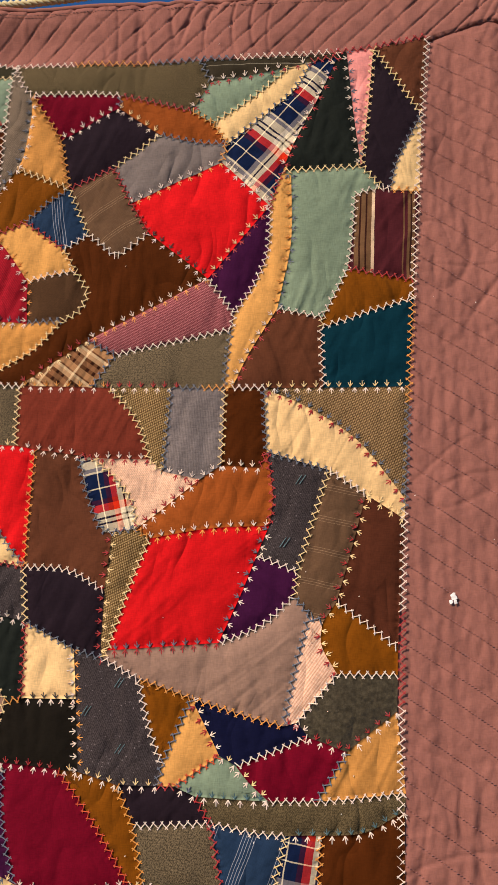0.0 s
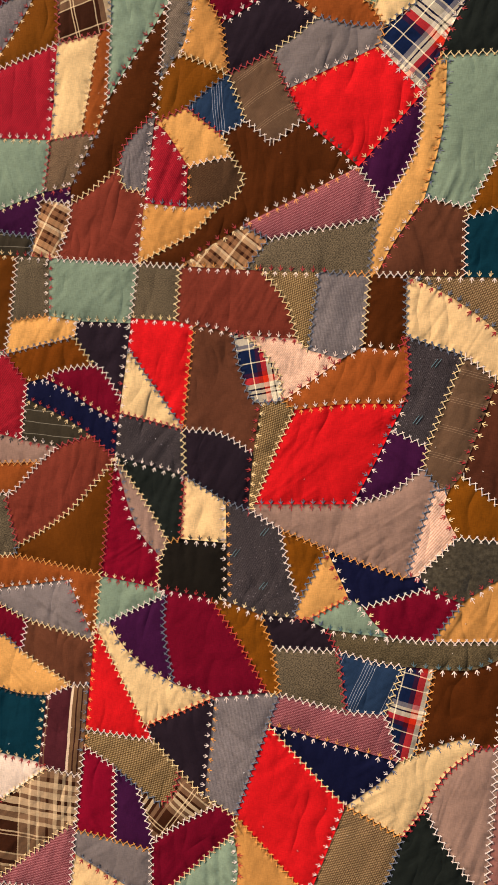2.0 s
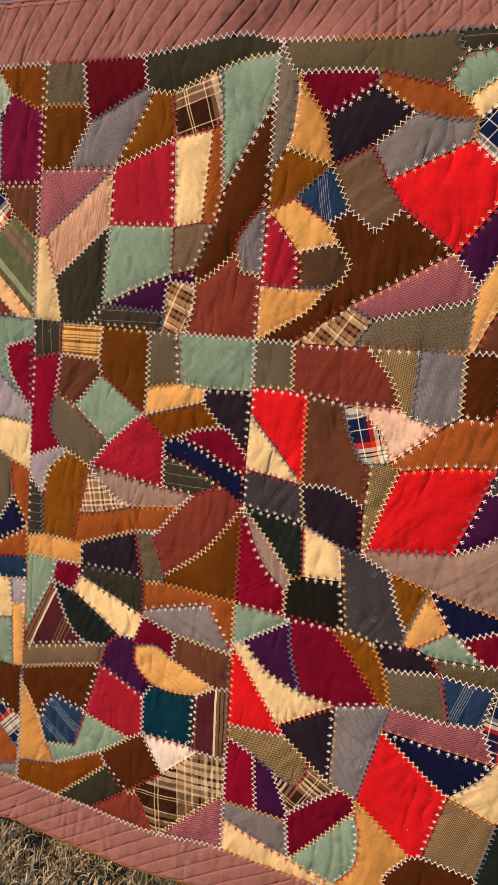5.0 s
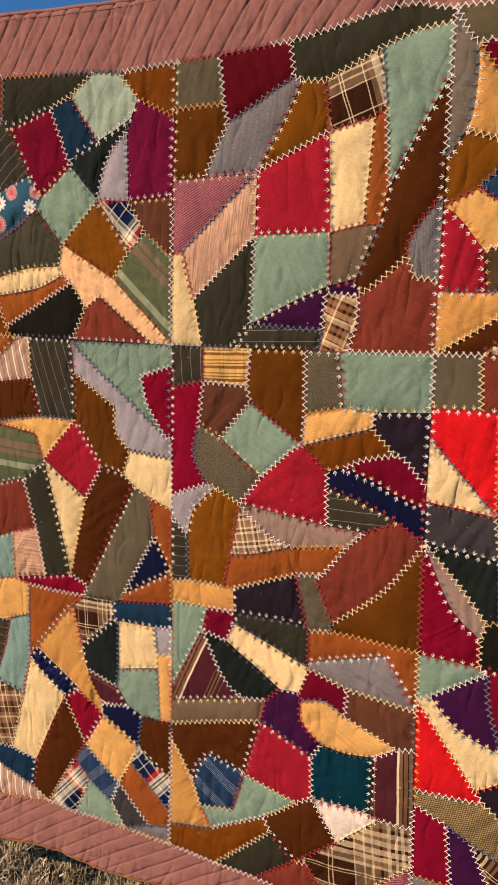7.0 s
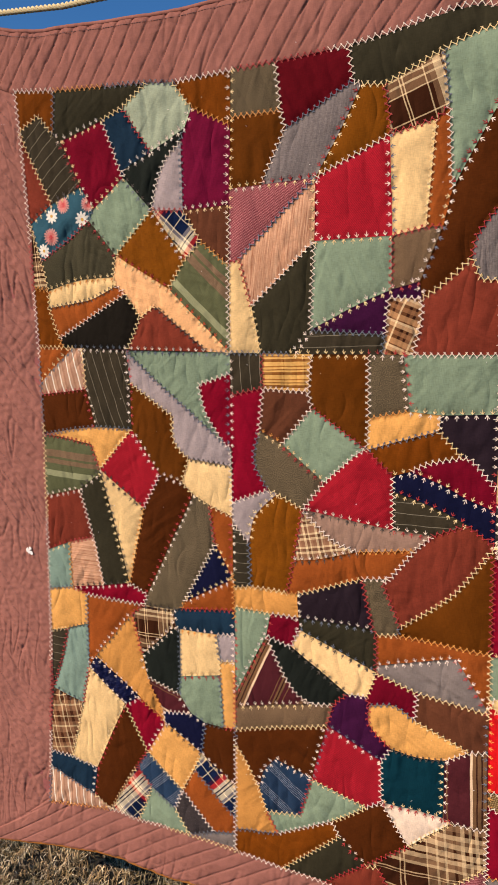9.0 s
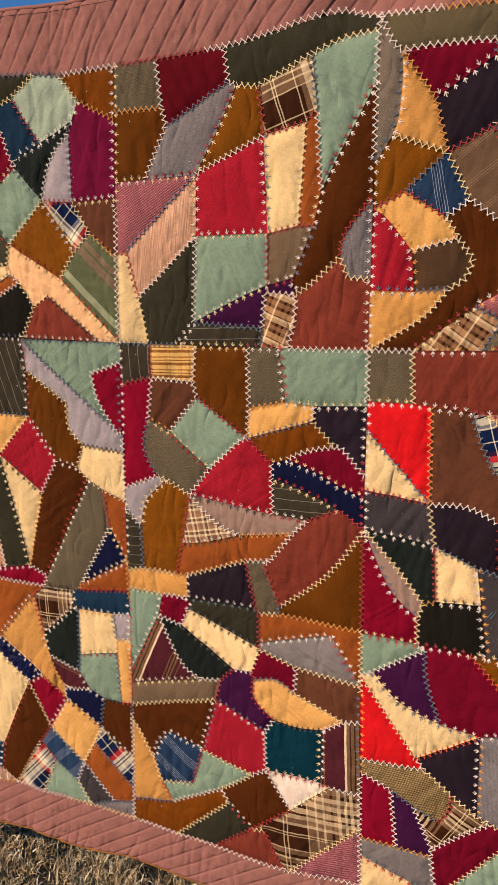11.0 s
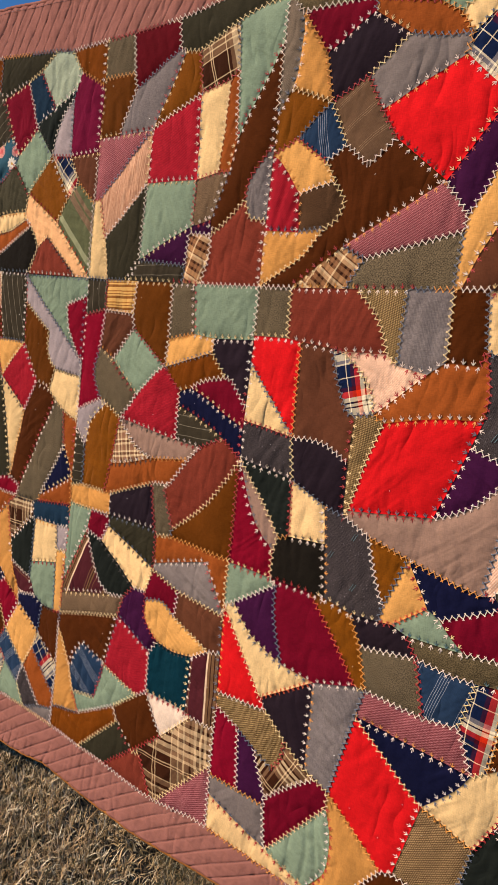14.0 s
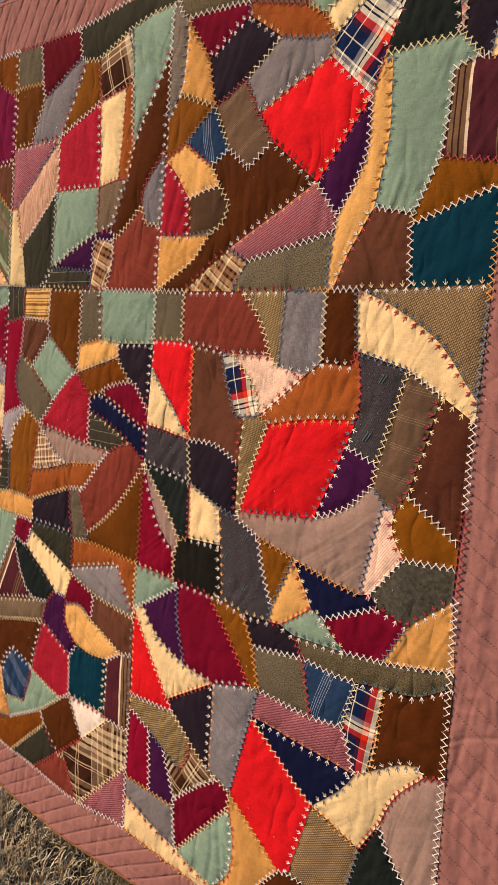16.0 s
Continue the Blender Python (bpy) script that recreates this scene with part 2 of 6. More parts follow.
striped("stripe_tweed", "brown tweed with fine pale stripes", 0.036, [(0, T), (0.52, C_), (0.535, T), (0.60, C_), (0.615, T), (0.68, C_), (0.695, T)])
M_, B_, D_ = (82, 38, 42), (120, 90, 64), (62, 36, 28)
striped("stripe_maroon", "maroon cotton with brown and cream stripes", 0.105, [(0, B_), (0.05, D_), (0.07, B_), (0.12, D_), (0.14, B_), (0.19, (230, 200, 164)), (0.225, M_), (0.55, B_), (0.565, M_), (0.60, B_), (0.63, D_), (0.65, B_), (0.68, M_), (0.74, B_), (0.755, M_)])
striped("plaid_green", "moss green striped cotton", 0.085, [(0, (94, 96, 68)), (0.3, (122, 100, 78)), (0.45, (94, 94, 66)), (0.5, (122, 100, 78)), (0.6, (94, 96, 68)), (0.75, (146, 146, 112)), (0.88, (94, 96, 68))])
BL, RE, WH, BK = (22, 34, 62), (214, 44, 34), (248, 230, 192), (44, 30, 30)
SETT = [(0, BL), (0.15, WH), (0.17, BL), (0.33, (74, 22, 34)), (0.41, (220, 66, 46)), (0.52, WH), (0.60, BK), (0.63, WH), (0.68, BK), (0.71, WH), (0.83, (150, 142, 138)), (0.89, WH), (0.92, BL)]
LESS = [(0, BL), (0.12, WH), (0.14, BL), (0.36, WH), (0.38, BL), (0.46, (74, 22, 34)), (0.54, (214, 60, 44)), (0.64, WH), (0.72, BK), (0.75, WH), (0.80, (150, 142, 138)), (0.88, BL)]
plaid("plaid_blue", "blue, red and cream tartan cotton", 0.078, SETT, 0.074, LESS)
DB, LB, CR, C2 = (62, 34, 20), (140, 108, 80), (232, 204, 160), (216, 186, 144)
plaid("plaid_brown", "brown and cream plaid cotton",
      0.100, [(0, DB), (0.13, CR), (0.145, DB), (0.18, CR), (0.195, DB), (0.42, CR), (0.435, LB), (0.52, CR), (0.545, LB), (0.60, CR), (0.635, DB), (0.68, CR), (0.73, DB), (0.77, CR), (0.82, DB), (0.86, LB), (0.92, DB), (0.96, LB)],
      0.088, [(0, DB), (0.06, CR), (0.08, DB), (0.12, CR), (0.14, DB), (0.42, LB), (0.50, CR), (0.54, LB), (0.60, CR), (0.66, DB), (0.70, CR), (0.76, DB), (0.80, LB), (0.88, CR), (0.91, LB)], 0.5, 0.12)
plaid("plaid_large", "large brown, tan and cream plaid cotton",
      0.200, [(0, LB), (0.03, C2), (0.045, DB), (0.07, C2), (0.09, DB), (0.30, C2), (0.312, DB), (0.335, C2), (0.347, DB), (0.52, C2), (0.535, LB), (0.60, C2), (0.62, LB), (0.67, C2), (0.69, LB), (0.74, DB), (0.765, LB), (0.80, C2), (0.83, DB), (0.86, C2), (0.885, DB), (0.91, C2), (0.935, DB), (0.96, LB)],
      0.200, [(0, DB), (0.025, C2), (0.035, DB), (0.05, C2), (0.06, DB), (0.13, C2), (0.16, LB), (0.20, C2), (0.24, DB), (0.26, C2), (0.31, DB), (0.34, C2), (0.39, LB), (0.42, C2), (0.46, DB), (0.49, LB), (0.56, C2), (0.60, LB), (0.70, C2), (0.72, DB), (0.75, LB), (0.79, C2), (0.81, DB), (0.84, LB), (0.89, C2), (0.90, DB)], 0.5, 0.15)
plaid("plaid_bold", "dark brown plaid cotton with cream lines",
      0.090, [(0, DB), (0.03, CR), (0.06, DB), (0.34, CR), (0.36, DB), (0.39, CR), (0.41, DB), (0.72, CR), (0.74, DB), (0.80, LB), (0.88, CR)],
      0.090, [(0, DB), (0.03, CR), (0.05, DB), (0.42, CR), (0.44, LB), (0.55, CR), (0.58, LB), (0.66, CR), (0.69, LB), (0.77, CR), (0.81, LB), (0.90, DB)], 0.5, 0.2)
plaid("plaid_cream", "cream and brown checked cotton",
      0.02, [(0, (150, 110, 84)), (0.3, CR), (0.5, (110, 74, 54)), (0.72, CR), (0.84, (170, 130, 100))],
      0.022, [(0, (140, 100, 76)), (0.28, CR), (0.46, (80, 48, 34)), (0.66, CR), (0.8, (150, 112, 86))])
plaid("plaid_tan", "tan, brown and cream plaid cotton",
      0.036, [(0, (150, 108, 78)), (0.22, CR), (0.32, (104, 66, 44)), (0.52, CR), (0.58, (150, 108, 78)), (0.8, (70, 40, 26))],
      0.044, [(0, (160, 120, 90)), (0.25, CR), (0.33, (160, 120, 90)), (0.5, (84, 50, 34)), (0.72, CR), (0.77, (84, 50, 34))])
GO, GB = (222, 176, 108), (116, 66, 32)
plaid("plaid_check", "brown plaid cotton with broad cream lines",
      0.030, [(0, (120, 80, 52)), (0.22, (54, 28, 18)), (0.36, (132, 92, 62)), (0.52, (54, 28, 18)), (0.64, (150, 108, 76)), (0.86, CR), (0.95, (120, 80, 52))],
      0.034, [(0, (190, 146, 104)), (0.24, (62, 34, 22)), (0.38, (150, 108, 76)), (0.56, (54, 30, 18)), (0.68, (206, 168, 126)), (0.84, CR), (0.94, (110, 72, 48))], 0.5, 0.2)
plaid("plaid_gold", "gold and brown plaid cotton",
      0.034, [(0, (190, 140, 80)), (0.5, GO), (0.58, GB), (0.64, GO)],
      0.020, [(0, GB), (0.22, GO), (0.36, GB), (0.44, GO), (0.6, (150, 96, 50)), (0.7, GO)], 0.78)


def velvet():
    c = Cloth("velvet_gray", 0.6, 0.25)
    # the paler blotches paint the pile's sheen highlights into the colour
    f = c.ramp(c.noise(170, 5.0, None, 0.7), [(0.38, (0, 0, 0, 1)), (0.66, (1, 1, 1, 1))], True)
    FABRIC["velvet_gray"], SAYS["velvet_gray"] = c.finish(c.mix(f, srgb(54, 48, 35), srgb(84, 76, 59)), crush=0.8), "crushed grey velvet"


velvet()
striped("stripe_white", "tan cotton with white pinstripes", 0.019, [(0, (186, 146, 120)), (0.3, (176, 134, 108)), (0.5, (198, 158, 130)), (0.82, (246, 234, 214)), (0.93, (190, 150, 122))])


def streaked():
    c = Cloth("stripe_peach")
    f = c.ramp(c.noise(1.0, 3.0, (14, 420, 1), 0.7), [(0.32, (0, 0, 0, 1)), (0.68, (1, 1, 1, 1))], True)
    FABRIC["stripe_peach"], SAYS["stripe_peach"] = c.finish(c.mix(f, srgb(168, 118, 90), srgb(222, 178, 144))), "peach and tan streaked cotton"


streaked()


def floral():
    """Teal cotton with single printed flowers: pink carnations and white daisies."""
    c = Cloth("floral_teal")
    at = c.node("ShaderNodeSeparateXYZ")
    c.link(c.node("ShaderNodeTexCoord").outputs["Object"], at.inputs[0])
    shred = c.math("SUBTRACT", c.noise(420, 2.0), 0.5)
    col = c.mix(c.noise(30, 3.0), srgb(50, 84, 98), srgb(70, 106, 116))
    for x, z, r, petals, pink in ((-0.7147, 1.4600, 0.0135, 9, 1), (-0.7407, 1.4440, 0.0120, 5, 0), (-0.6630, 1.4567, 0.0125, 9, 1), (-0.6773, 1.4327, 0.0130, 5, 0),
                                  (-0.7467, 1.4098, 0.0145, 9, 1), (-0.7667, 1.3882, 0.0120, 5, 0), (-0.7980, 1.4190, 0.0120, 9, 1)):
        dx, dz = c.math("SUBTRACT", at.outputs[0], x), c.math("SUBTRACT", at.outputs[2], z)
        far = c.math("SQRT", c.math("ADD", c.math("MULTIPLY", dx, dx), c.math("MULTIPLY", dz, dz)))
        lobe = c.math("ABSOLUTE", c.math("COSINE", c.math("MULTIPLY", c.math("ARCTAN2", dx, dz), float(petals))))
        rim = c.math("ADD", c.math("MULTIPLY", lobe, 0.42 * r), 0.62 * r)
        gap = c.math("SUBTRACT", c.math("ADD", far, c.math("MULTIPLY", shred, 0.5 * r)), rim)
        share = c.math("DIVIDE", far, r)
        if pink:
            petal = c.mix(c.math("ADD", c.math("MULTIPLY", share, 0.7), c.math("MULTIPLY", shred, 1.4), True), srgb(206, 74, 78), srgb(250, 206, 186))
        else:
            petal = c.mix(c.math("LESS_THAN", share, 0.22), srgb(248, 240, 222), srgb(222, 176, 96))
        col = c.mix(c.math("LESS_THAN", gap, 0.0), col, petal)
    FABRIC["floral_teal"], SAYS["floral_teal"] = c.finish(col), "teal cotton printed with pink and white flowers"


floral()


def thread(name, rgb):
    m = bpy.data.materials.new("thread_" + name)
    m.use_nodes = True
    b = m.node_tree.nodes["Principled BSDF"]
    b.inputs["Base Color"].default_value = srgb(*rgb, gain=0.95)
    b.inputs["Roughness"].default_value = 0.7
    b.inputs["Sheen Weight"].default_value = 0.2
    return m


THREAD = {n: thread(n, c) for n, c in dict(white=(238, 219, 200), cream=(240, 212, 156), orange=(224, 156, 72), vermilion=(206, 84, 40), red=(176, 40, 38), slate=(106, 112, 122), dark=(74, 62, 50), mauve=(100, 58, 52), rose=(152, 100, 90), teal=(84, 116, 118)).items()}


# ---- the quilt's surface ----
def billow(x, z):
    """How far the cloth stands towards the viewer: slow billows, hanging folds and small rumples, in metres."""
    q = z - 1.0
    h = -(0.0024 - 0.0033 * x + 0.0012 * q + 0.0044 * x * x + 0.0058 * x * q - 0.0144 * q * q + 0.0032 * x ** 3 - 0.0142 * x * x * q + 0.0267 * x * q * q + 0.0016 * q ** 3)
    h -= 0.018 * math.exp(-((x - 0.016) / 0.07) ** 2 - ((z - 1.645) / 0.035) ** 2)
    h += 0.003 * noise.noise((x * 2.3, z * 1.6, 4.0))
    h += 0.0026 * noise.noise((x * 17 + z * 3, z * 5.0, 1.0))
    # sharp creases that hang down or slant a little, and fewer that lie across
    r = abs(noise.noise((x * 34 - z * 6 + 2.5 * noise.noise((x * 5, z * 5, 9.0)), z * 6.5, 7.0)))
    h -= 0.0036 * max(0.0, 1 - r * 5) ** 1.5 * max(0.0, noise.noise((x * 8, z * 8, 3.0)) + 0.22)
    r = abs(noise.noise((x * 16 + 3 * noise.noise((x * 4, z * 4, 12.0)), z * 30 + x * 8, 17.0)))
    h -= 0.0022 * max(0.0, 1 - r * 6) ** 1.5 * max(0.0, noise.noise((x * 9, z * 9, 13.0)))
    h += 0.0008 * noise.noise((x * 70, z * 45, 2.0))
    return h


def puff(d):
    return 0.0030 * (1 - math.exp(-d / 0.009))


# The corners lean back from the line's plane: shifts in x, y and z, in millimetres, over u and v.
LEAN = ((1.0, 2.58, -2.29, -3.16, 1.61, -1.72, -1.22, -0.04, 6.71, 0.47),
        (-3.48, -6.72, 8.71, 9.22, -1.37, 4.7, 4.79, 3.14, -0.12, -9.4),
        (1.08, -0.89, -2.98, -1.37, -2.71, -0.73, 3.02, 8.67, 1.02, 0.74))


def lean(p):
    """Points of the flat plan, shifted to where the hanging cloth really lies."""
    p = np.asarray(p, dtype=float)
    u, v = ((p[:, k] - c) / 0.7 for k, c in ((0, -0.15), (2, 1.0)))
    u, v = (np.where(np.abs(w) < 0.95, w, np.sign(w) * (0.95 + 0.2 * np.tanh((np.abs(w) - 0.95) / 0.2))) for w in (u, v))
    terms = np.stack([np.ones_like(u), u, v, u * u, u * v, v * v, u ** 3, u * u * v, u * v * v, v ** 3], 1)
    return p + terms @ np.array(LEAN).T / 1000


def mesh_object(name, verts, faces, material, parent=None, label="", uvs=None, smooth=True, edge=None):
    me = bpy.data.meshes.new(name)
    me.from_pydata(lean(verts) if parent and parent.name in ("quilt", "rope") else verts, [], faces)
    me.update()
    if uvs is not None:
        layer = me.uv_layers.new(name="UVMap")
        idx = np.empty(len(me.loops), dtype=np.int32)
        me.loops.foreach_get("vertex_index", idx)
        layer.data.foreach_set("uv", np.asarray(uvs, dtype=np.float32)[idx].ravel())
    if edge is not None:
        layer = me.uv_layers.new(name="Edge")
        layer.data.foreach_set("uv", np.asarray(edge, dtype=np.float32)[idx].ravel())
    if smooth:
        me.polygons.foreach_set("use_smooth", np.ones(len(me.polygons), dtype=bool))
    me.materials.append(material)
    ob = new(name, me)
    if parent:
        ob.parent = parent
        ob.matrix_parent_inverse = parent.matrix_world.inverted()
    if label:
        tagged(ob, label)
    return ob


quilt = new("quilt")
quilt.location = (-0.2, 0, 0.215)
bpy.context.view_layer.update()
tagged(quilt, "multicoloured crazy patchwork quilt with mauve border hanging from a rope", "quilt")

PATCHES = []


def patch(block, fabric, corners, turn=0, start=""):
    """Notes one patch of a block, by the names of its corners in turn; turn: how its weave is turned, in degrees; start: the corner where its pattern begins."""
    PATCHES.append((block, fabric, corners.split(), turn, start))


left_upper = {}
left_upper.update(K0=(-77.7, 164.8), K1=(-69.5, 163.7), K2=(-51.7, 162.1), K3=(-47.5, 161.5), K4=(-37.5, 161.5), a1=(-70.9, 157.0), a2=(-73.4, 160.4), a3=(-77.8, 158.5), b1=(-56.8, 159.2), b2=(-60.8, 157.9), b3=(-69.7, 155.8), c1=(-66.7, 148.3))
left_upper.update(c2=(-73.2, 146.2), c3=(-76.8, 154.9), d1=(-78.4, 143.3), e1=(-58.1, 148.8), e2=(-64.8, 144.5), f1=(-52.5, 152.0), f2=(-57.6, 150.2), g1=(-44.5, 157.4), g2=(-45.9, 154.8), g3=(-38.3, 154.1), g4=(-46.9, 153.0), h1=(-39.5, 142.8))
left_upper.update(h2=(-47.6, 142.7), i1=(-53.3, 143.3), i2=(-50.7, 149.5), j1=(-61.2, 136.8), j2=(-65.9, 142.8), k0=(-70.2, 140.3), k1=(-77.0, 136.9), l1=(-62.2, 133.3), l2=(-69.5, 133.2), l3=(-76.1, 131.8), m1=(-48.0, 135.2), m2=(-51.5, 130.8))
left_upper.update(m3=(-44.9, 137.8), n1=(-46.2, 140.2), n2=(-40.3, 133.7), n3=(-41.2, 120.3), n4=(-45.1, 120.5), o1=(-54.5, 128.2), o2=(-57.5, 126.5), o3=(-60.0, 130.6), o4=(-60.5, 121.2), p1=(-61.7, 131.9), p2=(-67.4, 129.9), p3=(-76.4, 128.9))
left_upper.update(q1=(-75.0, 123.5), q2=(-74.4, 121.9), r1=(-79.3, 132.6), r2=(-80.0, 122.2))
patch(left_upper, "brown_ochre", "K0 K1 a1 a2 a3")
patch(left_upper, "dark_olive", "K1 K2 b1 b2 b3 a1")
patch(left_upper, "dark_pin", "a3 a2 a1 b3 c1 c2 c3", 35)
patch(left_upper, "brown_red", "a3 c3 c2 d1")
patch(left_upper, "burgundy", "b3 b2 e1 e2 c1")
patch(left_upper, "blue", "b2 b1 f1 f2 e1")
patch(left_upper, "pale_sage", "b1 K2 K3 g1 g2 f1")
patch(left_upper, "brown_ochre", "K3 K4 g3 g1")
patch(left_upper, "plum", "g2 g1 g3 h1 h2 g4")
patch(left_upper, "black_green", "e1 f2 f1 g2 g4 i2 i1")
patch(left_upper, "light_gray", "g4 h2 i1 i2")
patch(left_upper, "sage", "e1 i1 j1 j2 e2")
patch(left_upper, "floral_teal", "d1 c2 c1 e2 j2 k0 k1")
patch(left_upper, "tweed_dark", "k1 k0 j2 j1 l1 l2 l3")
patch(left_upper, "ochre", "i1 m1 m2 j1")
patch(left_upper, "plaid_blue", "i1 h2 n1 m3 m1", 45)
patch(left_upper, "brown", "h2 h1 n2 m3 n1")
patch(left_upper, "plaid_green", "m3 n2 n3 m2 m1", -45)
patch(left_upper, "peach", "j1 m2 n3 n4 o1 o2 o3 p1 l1")
patch(left_upper, "brown_red", "o2 o1 n4 o4")
patch(left_upper, "butter", "l3 l2 l1 p1 p2 p3")
patch(left_upper, "rust", "p3 p2 p1 o3 q1")
patch(left_upper, "black", "q1 o3 o2 o4 q2")
patch(left_upper, "plaid_brown", "d1 k1 l3 r1")
patch(left_upper, "brown_ochre", "r1 l3 p3 q1 q2 r2")

left_lower = {}
left_lower.update(r2=(-80.0, 122.2), s1=(-72.6, 121.8), s2=(-80.6, 115.7), s3=(-70.3, 121.7), s4=(-70.4, 114.5), s5=(-80.8, 113.6), o4=(-61.0, 121.0), t1=(-61.5, 107.5), t2=(-69.1, 107.8), u1=(-74.8, 107.2), u2=(-81.2, 106.2), v1=(-69.0, 100.1))
left_lower.update(v2=(-70.3, 104.6), v3=(-76.3, 105.7), w1=(-70.0, 98.9), w2=(-82.2, 94.6), n3=(-41.2, 120.3), x1=(-41.4, 117.0), x2=(-47.3, 115.2), x3=(-46.3, 110.4), x4=(-43.3, 105.5), x5=(-50.0, 111.3), x6=(-55.0, 115.5), y1=(-42.1, 104.9))
left_lower.update(y2=(-42.3, 101.8), z1=(-50.2, 102.7), z2=(-52.9, 105.5), z3=(-52.8, 109.9), z4=(-60.8, 115.6), aa1=(-51.9, 98.6), aa2=(-56.3, 99.7), ab1=(-60.2, 93.5), ac1=(-42.6, 93.3), ac2=(-46.8, 94.9), ad1=(-49.9, 96.6), ad2=(-60.9, 77.5))
left_lower.update(ad3=(-64.7, 79.2), ae1=(-46.2, 88.2), ae2=(-53.8, 75.8), ae3=(-61.9, 75.4), af1=(-43.1, 82.4), ag1=(-53.0, 77.2), ah1=(-43.3, 76.7), ai2=(-70.3, 78.3), ai3=(-74.0, 96.3), aj1=(-71.8, 87.3), aj2=(-77.6, 86.0), aj3=(-83.2, 84.0))
left_lower.update(ak1=(-77.9, 77.2), ak2=(-83.8, 76.3), al1=(-74.6, 76.1), am1=(-75.2, 70.1), am2=(-84.2, 67.8), am3=(-80.0, 68.7), am4=(-81.9, 62.7), am5=(-85.4, 55.5), an1=(-75.7, 61.4), an2=(-77.8, 53.6), ao1=(-64.6, 73.5), ao2=(-73.8, 63.9))
left_lower.update(ap1=(-63.0, 65.7), ap2=(-61.3, 59.1), ap3=(-58.9, 53.1), ap4=(-64.3, 57.2), aq0=(-55.6, 75.3), aq1=(-55.4, 72.2), ar1=(-43.4, 72.2), ar2=(-54.6, 71.8), as1=(-55.0, 62.8), as2=(-55.7, 59.3), as3=(-62.3, 61.7), at1=(-47.0, 71.9))
left_lower.update(at2=(-46.8, 64.4), at3=(-43.6, 67.4), at4=(-46.6, 67.0), au1=(-44.2, 54.9), au2=(-46.6, 54.6), au3=(-50.3, 54.7), av1=(-53.3, 56.1), aw1=(-59.4, 55.1), ax1=(-67.8, 55.1), ay2=(-75.9, 40.2), ay3=(-81.7, 41.6), az1=(-87.1, 41.9))
left_lower.update(ba1=(-77.0, 34.3), ba2=(-87.7, 38.3), ba4=(-88.9, 30.0), bb1=(-63.4, 46.3), bb2=(-73.2, 31.8), bd1=(-51.6, 48.5), be1=(-44.9, 43.6), bf1=(-56.2, 40.1), bg1=(-53.3, 45.1), bh1=(-58.0, 35.8), bh2=(-66.1, 42.7), bi1=(-63.0, 39.0))
left_lower.update(bi2=(-66.6, 31.3), bj1=(-55.1, 31.3), bk1=(-49.7, 33.3), bl1=(-45.3, 37.2), bl2=(-45.5, 34.1), bm1=(-45.7, 31.0))
patch(left_lower, "rust", "r2 s1 s2")
patch(left_lower, "stripe_white", "s1 s3 s4 s5 s2", 100)
patch(left_lower, "dark_pin", "s3 o4 z4 t1 t2 s4", 105)
patch(left_lower, "dark_brown", "s5 s4 t2 u1 u2")
patch(left_lower, "gold", "u2 u1 t2 t1 v1 v2 v3")
patch(left_lower, "plaid_green", "u2 v3 v2 v1 w1 ai3 w2", 175, "u2")
patch(left_lower, "sage", "o4 n3 x1 x2 x3 x4 x5 x6")
patch(left_lower, "crimson_dk", "x1 y1 x4 x3 x2")
patch(left_lower, "light_gray", "o4 x6 x5 x4 y1 y2 z1 z2 z3 z4")
patch(left_lower, "brown_warm", "z4 z3 z2 z1 aa1 aa2 t1")
patch(left_lower, "crimson", "t1 aa2 ab1 v1")
patch(left_lower, "butter", "z1 y2 ac1 ac2 ad1 aa1")
patch(left_lower, "dark_brown", "aa2 aa1 ad1 ad2 ad3 ab1")
patch(left_lower, "tweed_gray", "ad1 ac2 ae1 ag1 ae2 aq0 ae3 ad2")
patch(left_lower, "rust", "ac2 ac1 af1 ae1")
patch(left_lower, "navy", "ae1 af1 ag1")
patch(left_lower, "rust", "ag1 af1 ah1 ae2")
patch(left_lower, "butter", "v1 ab1 ad3")
patch(left_lower, "dark_olive", "w1 v1 ad3 ai2 aj1 ai3")
patch(left_lower, "brown_red", "w2 ai3 aj1 aj2 aj3")
patch(left_lower, "sea_green", "aj3 aj2 ak1 ak2")
patch(left_lower, "stripe_peach", "aj2 aj1 ai2 ak1")
patch(left_lower, "crimson_dk", "ak1 ai2 ad3 ad2 ae3 al1")
patch(left_lower, "gold", "ak2 ak1 al1 am1 am3 am2")
patch(left_lower, "dark_pin", "am2 am3 am4 am5")
patch(left_lower, "sea_green", "am3 am1 an1 an2 am5 am4")
patch(left_lower, "rust", "al1 ae3 ao1 ao2 an1 am1")
patch(left_lower, "gold_tan", "ao1 ap1 as3 ap2 aw1 ap3 ap4 ao2")
patch(left_lower, "plaid_brown", "ae3 aq0 aq1 ap1 ao1")
patch(left_lower, "blue", "ae2 ah1 ar1 at1 ar2 aq1 aq0")
patch(left_lower, "black_green", "ap1 aq1 ar2 as1 as2 as3")
patch(left_lower, "butter", "ar2 at1 at4 at2 as1")
patch(left_lower, "light_gray", "at1 ar1 at3 at4")
patch(left_lower, "gold", "at4 at3 au1 au2 at2")
patch(left_lower, "sage", "as1 at2 au2 au3 av1 as2")
patch(left_lower, "stripe_maroon", "as3 as2 av1 aw1 ap2", -20)
patch(left_lower, "navy_satin", "an1 ao2 ap4 ax1")
patch(left_lower, "butter", "an1 ax1 ay2 ay3 an2")
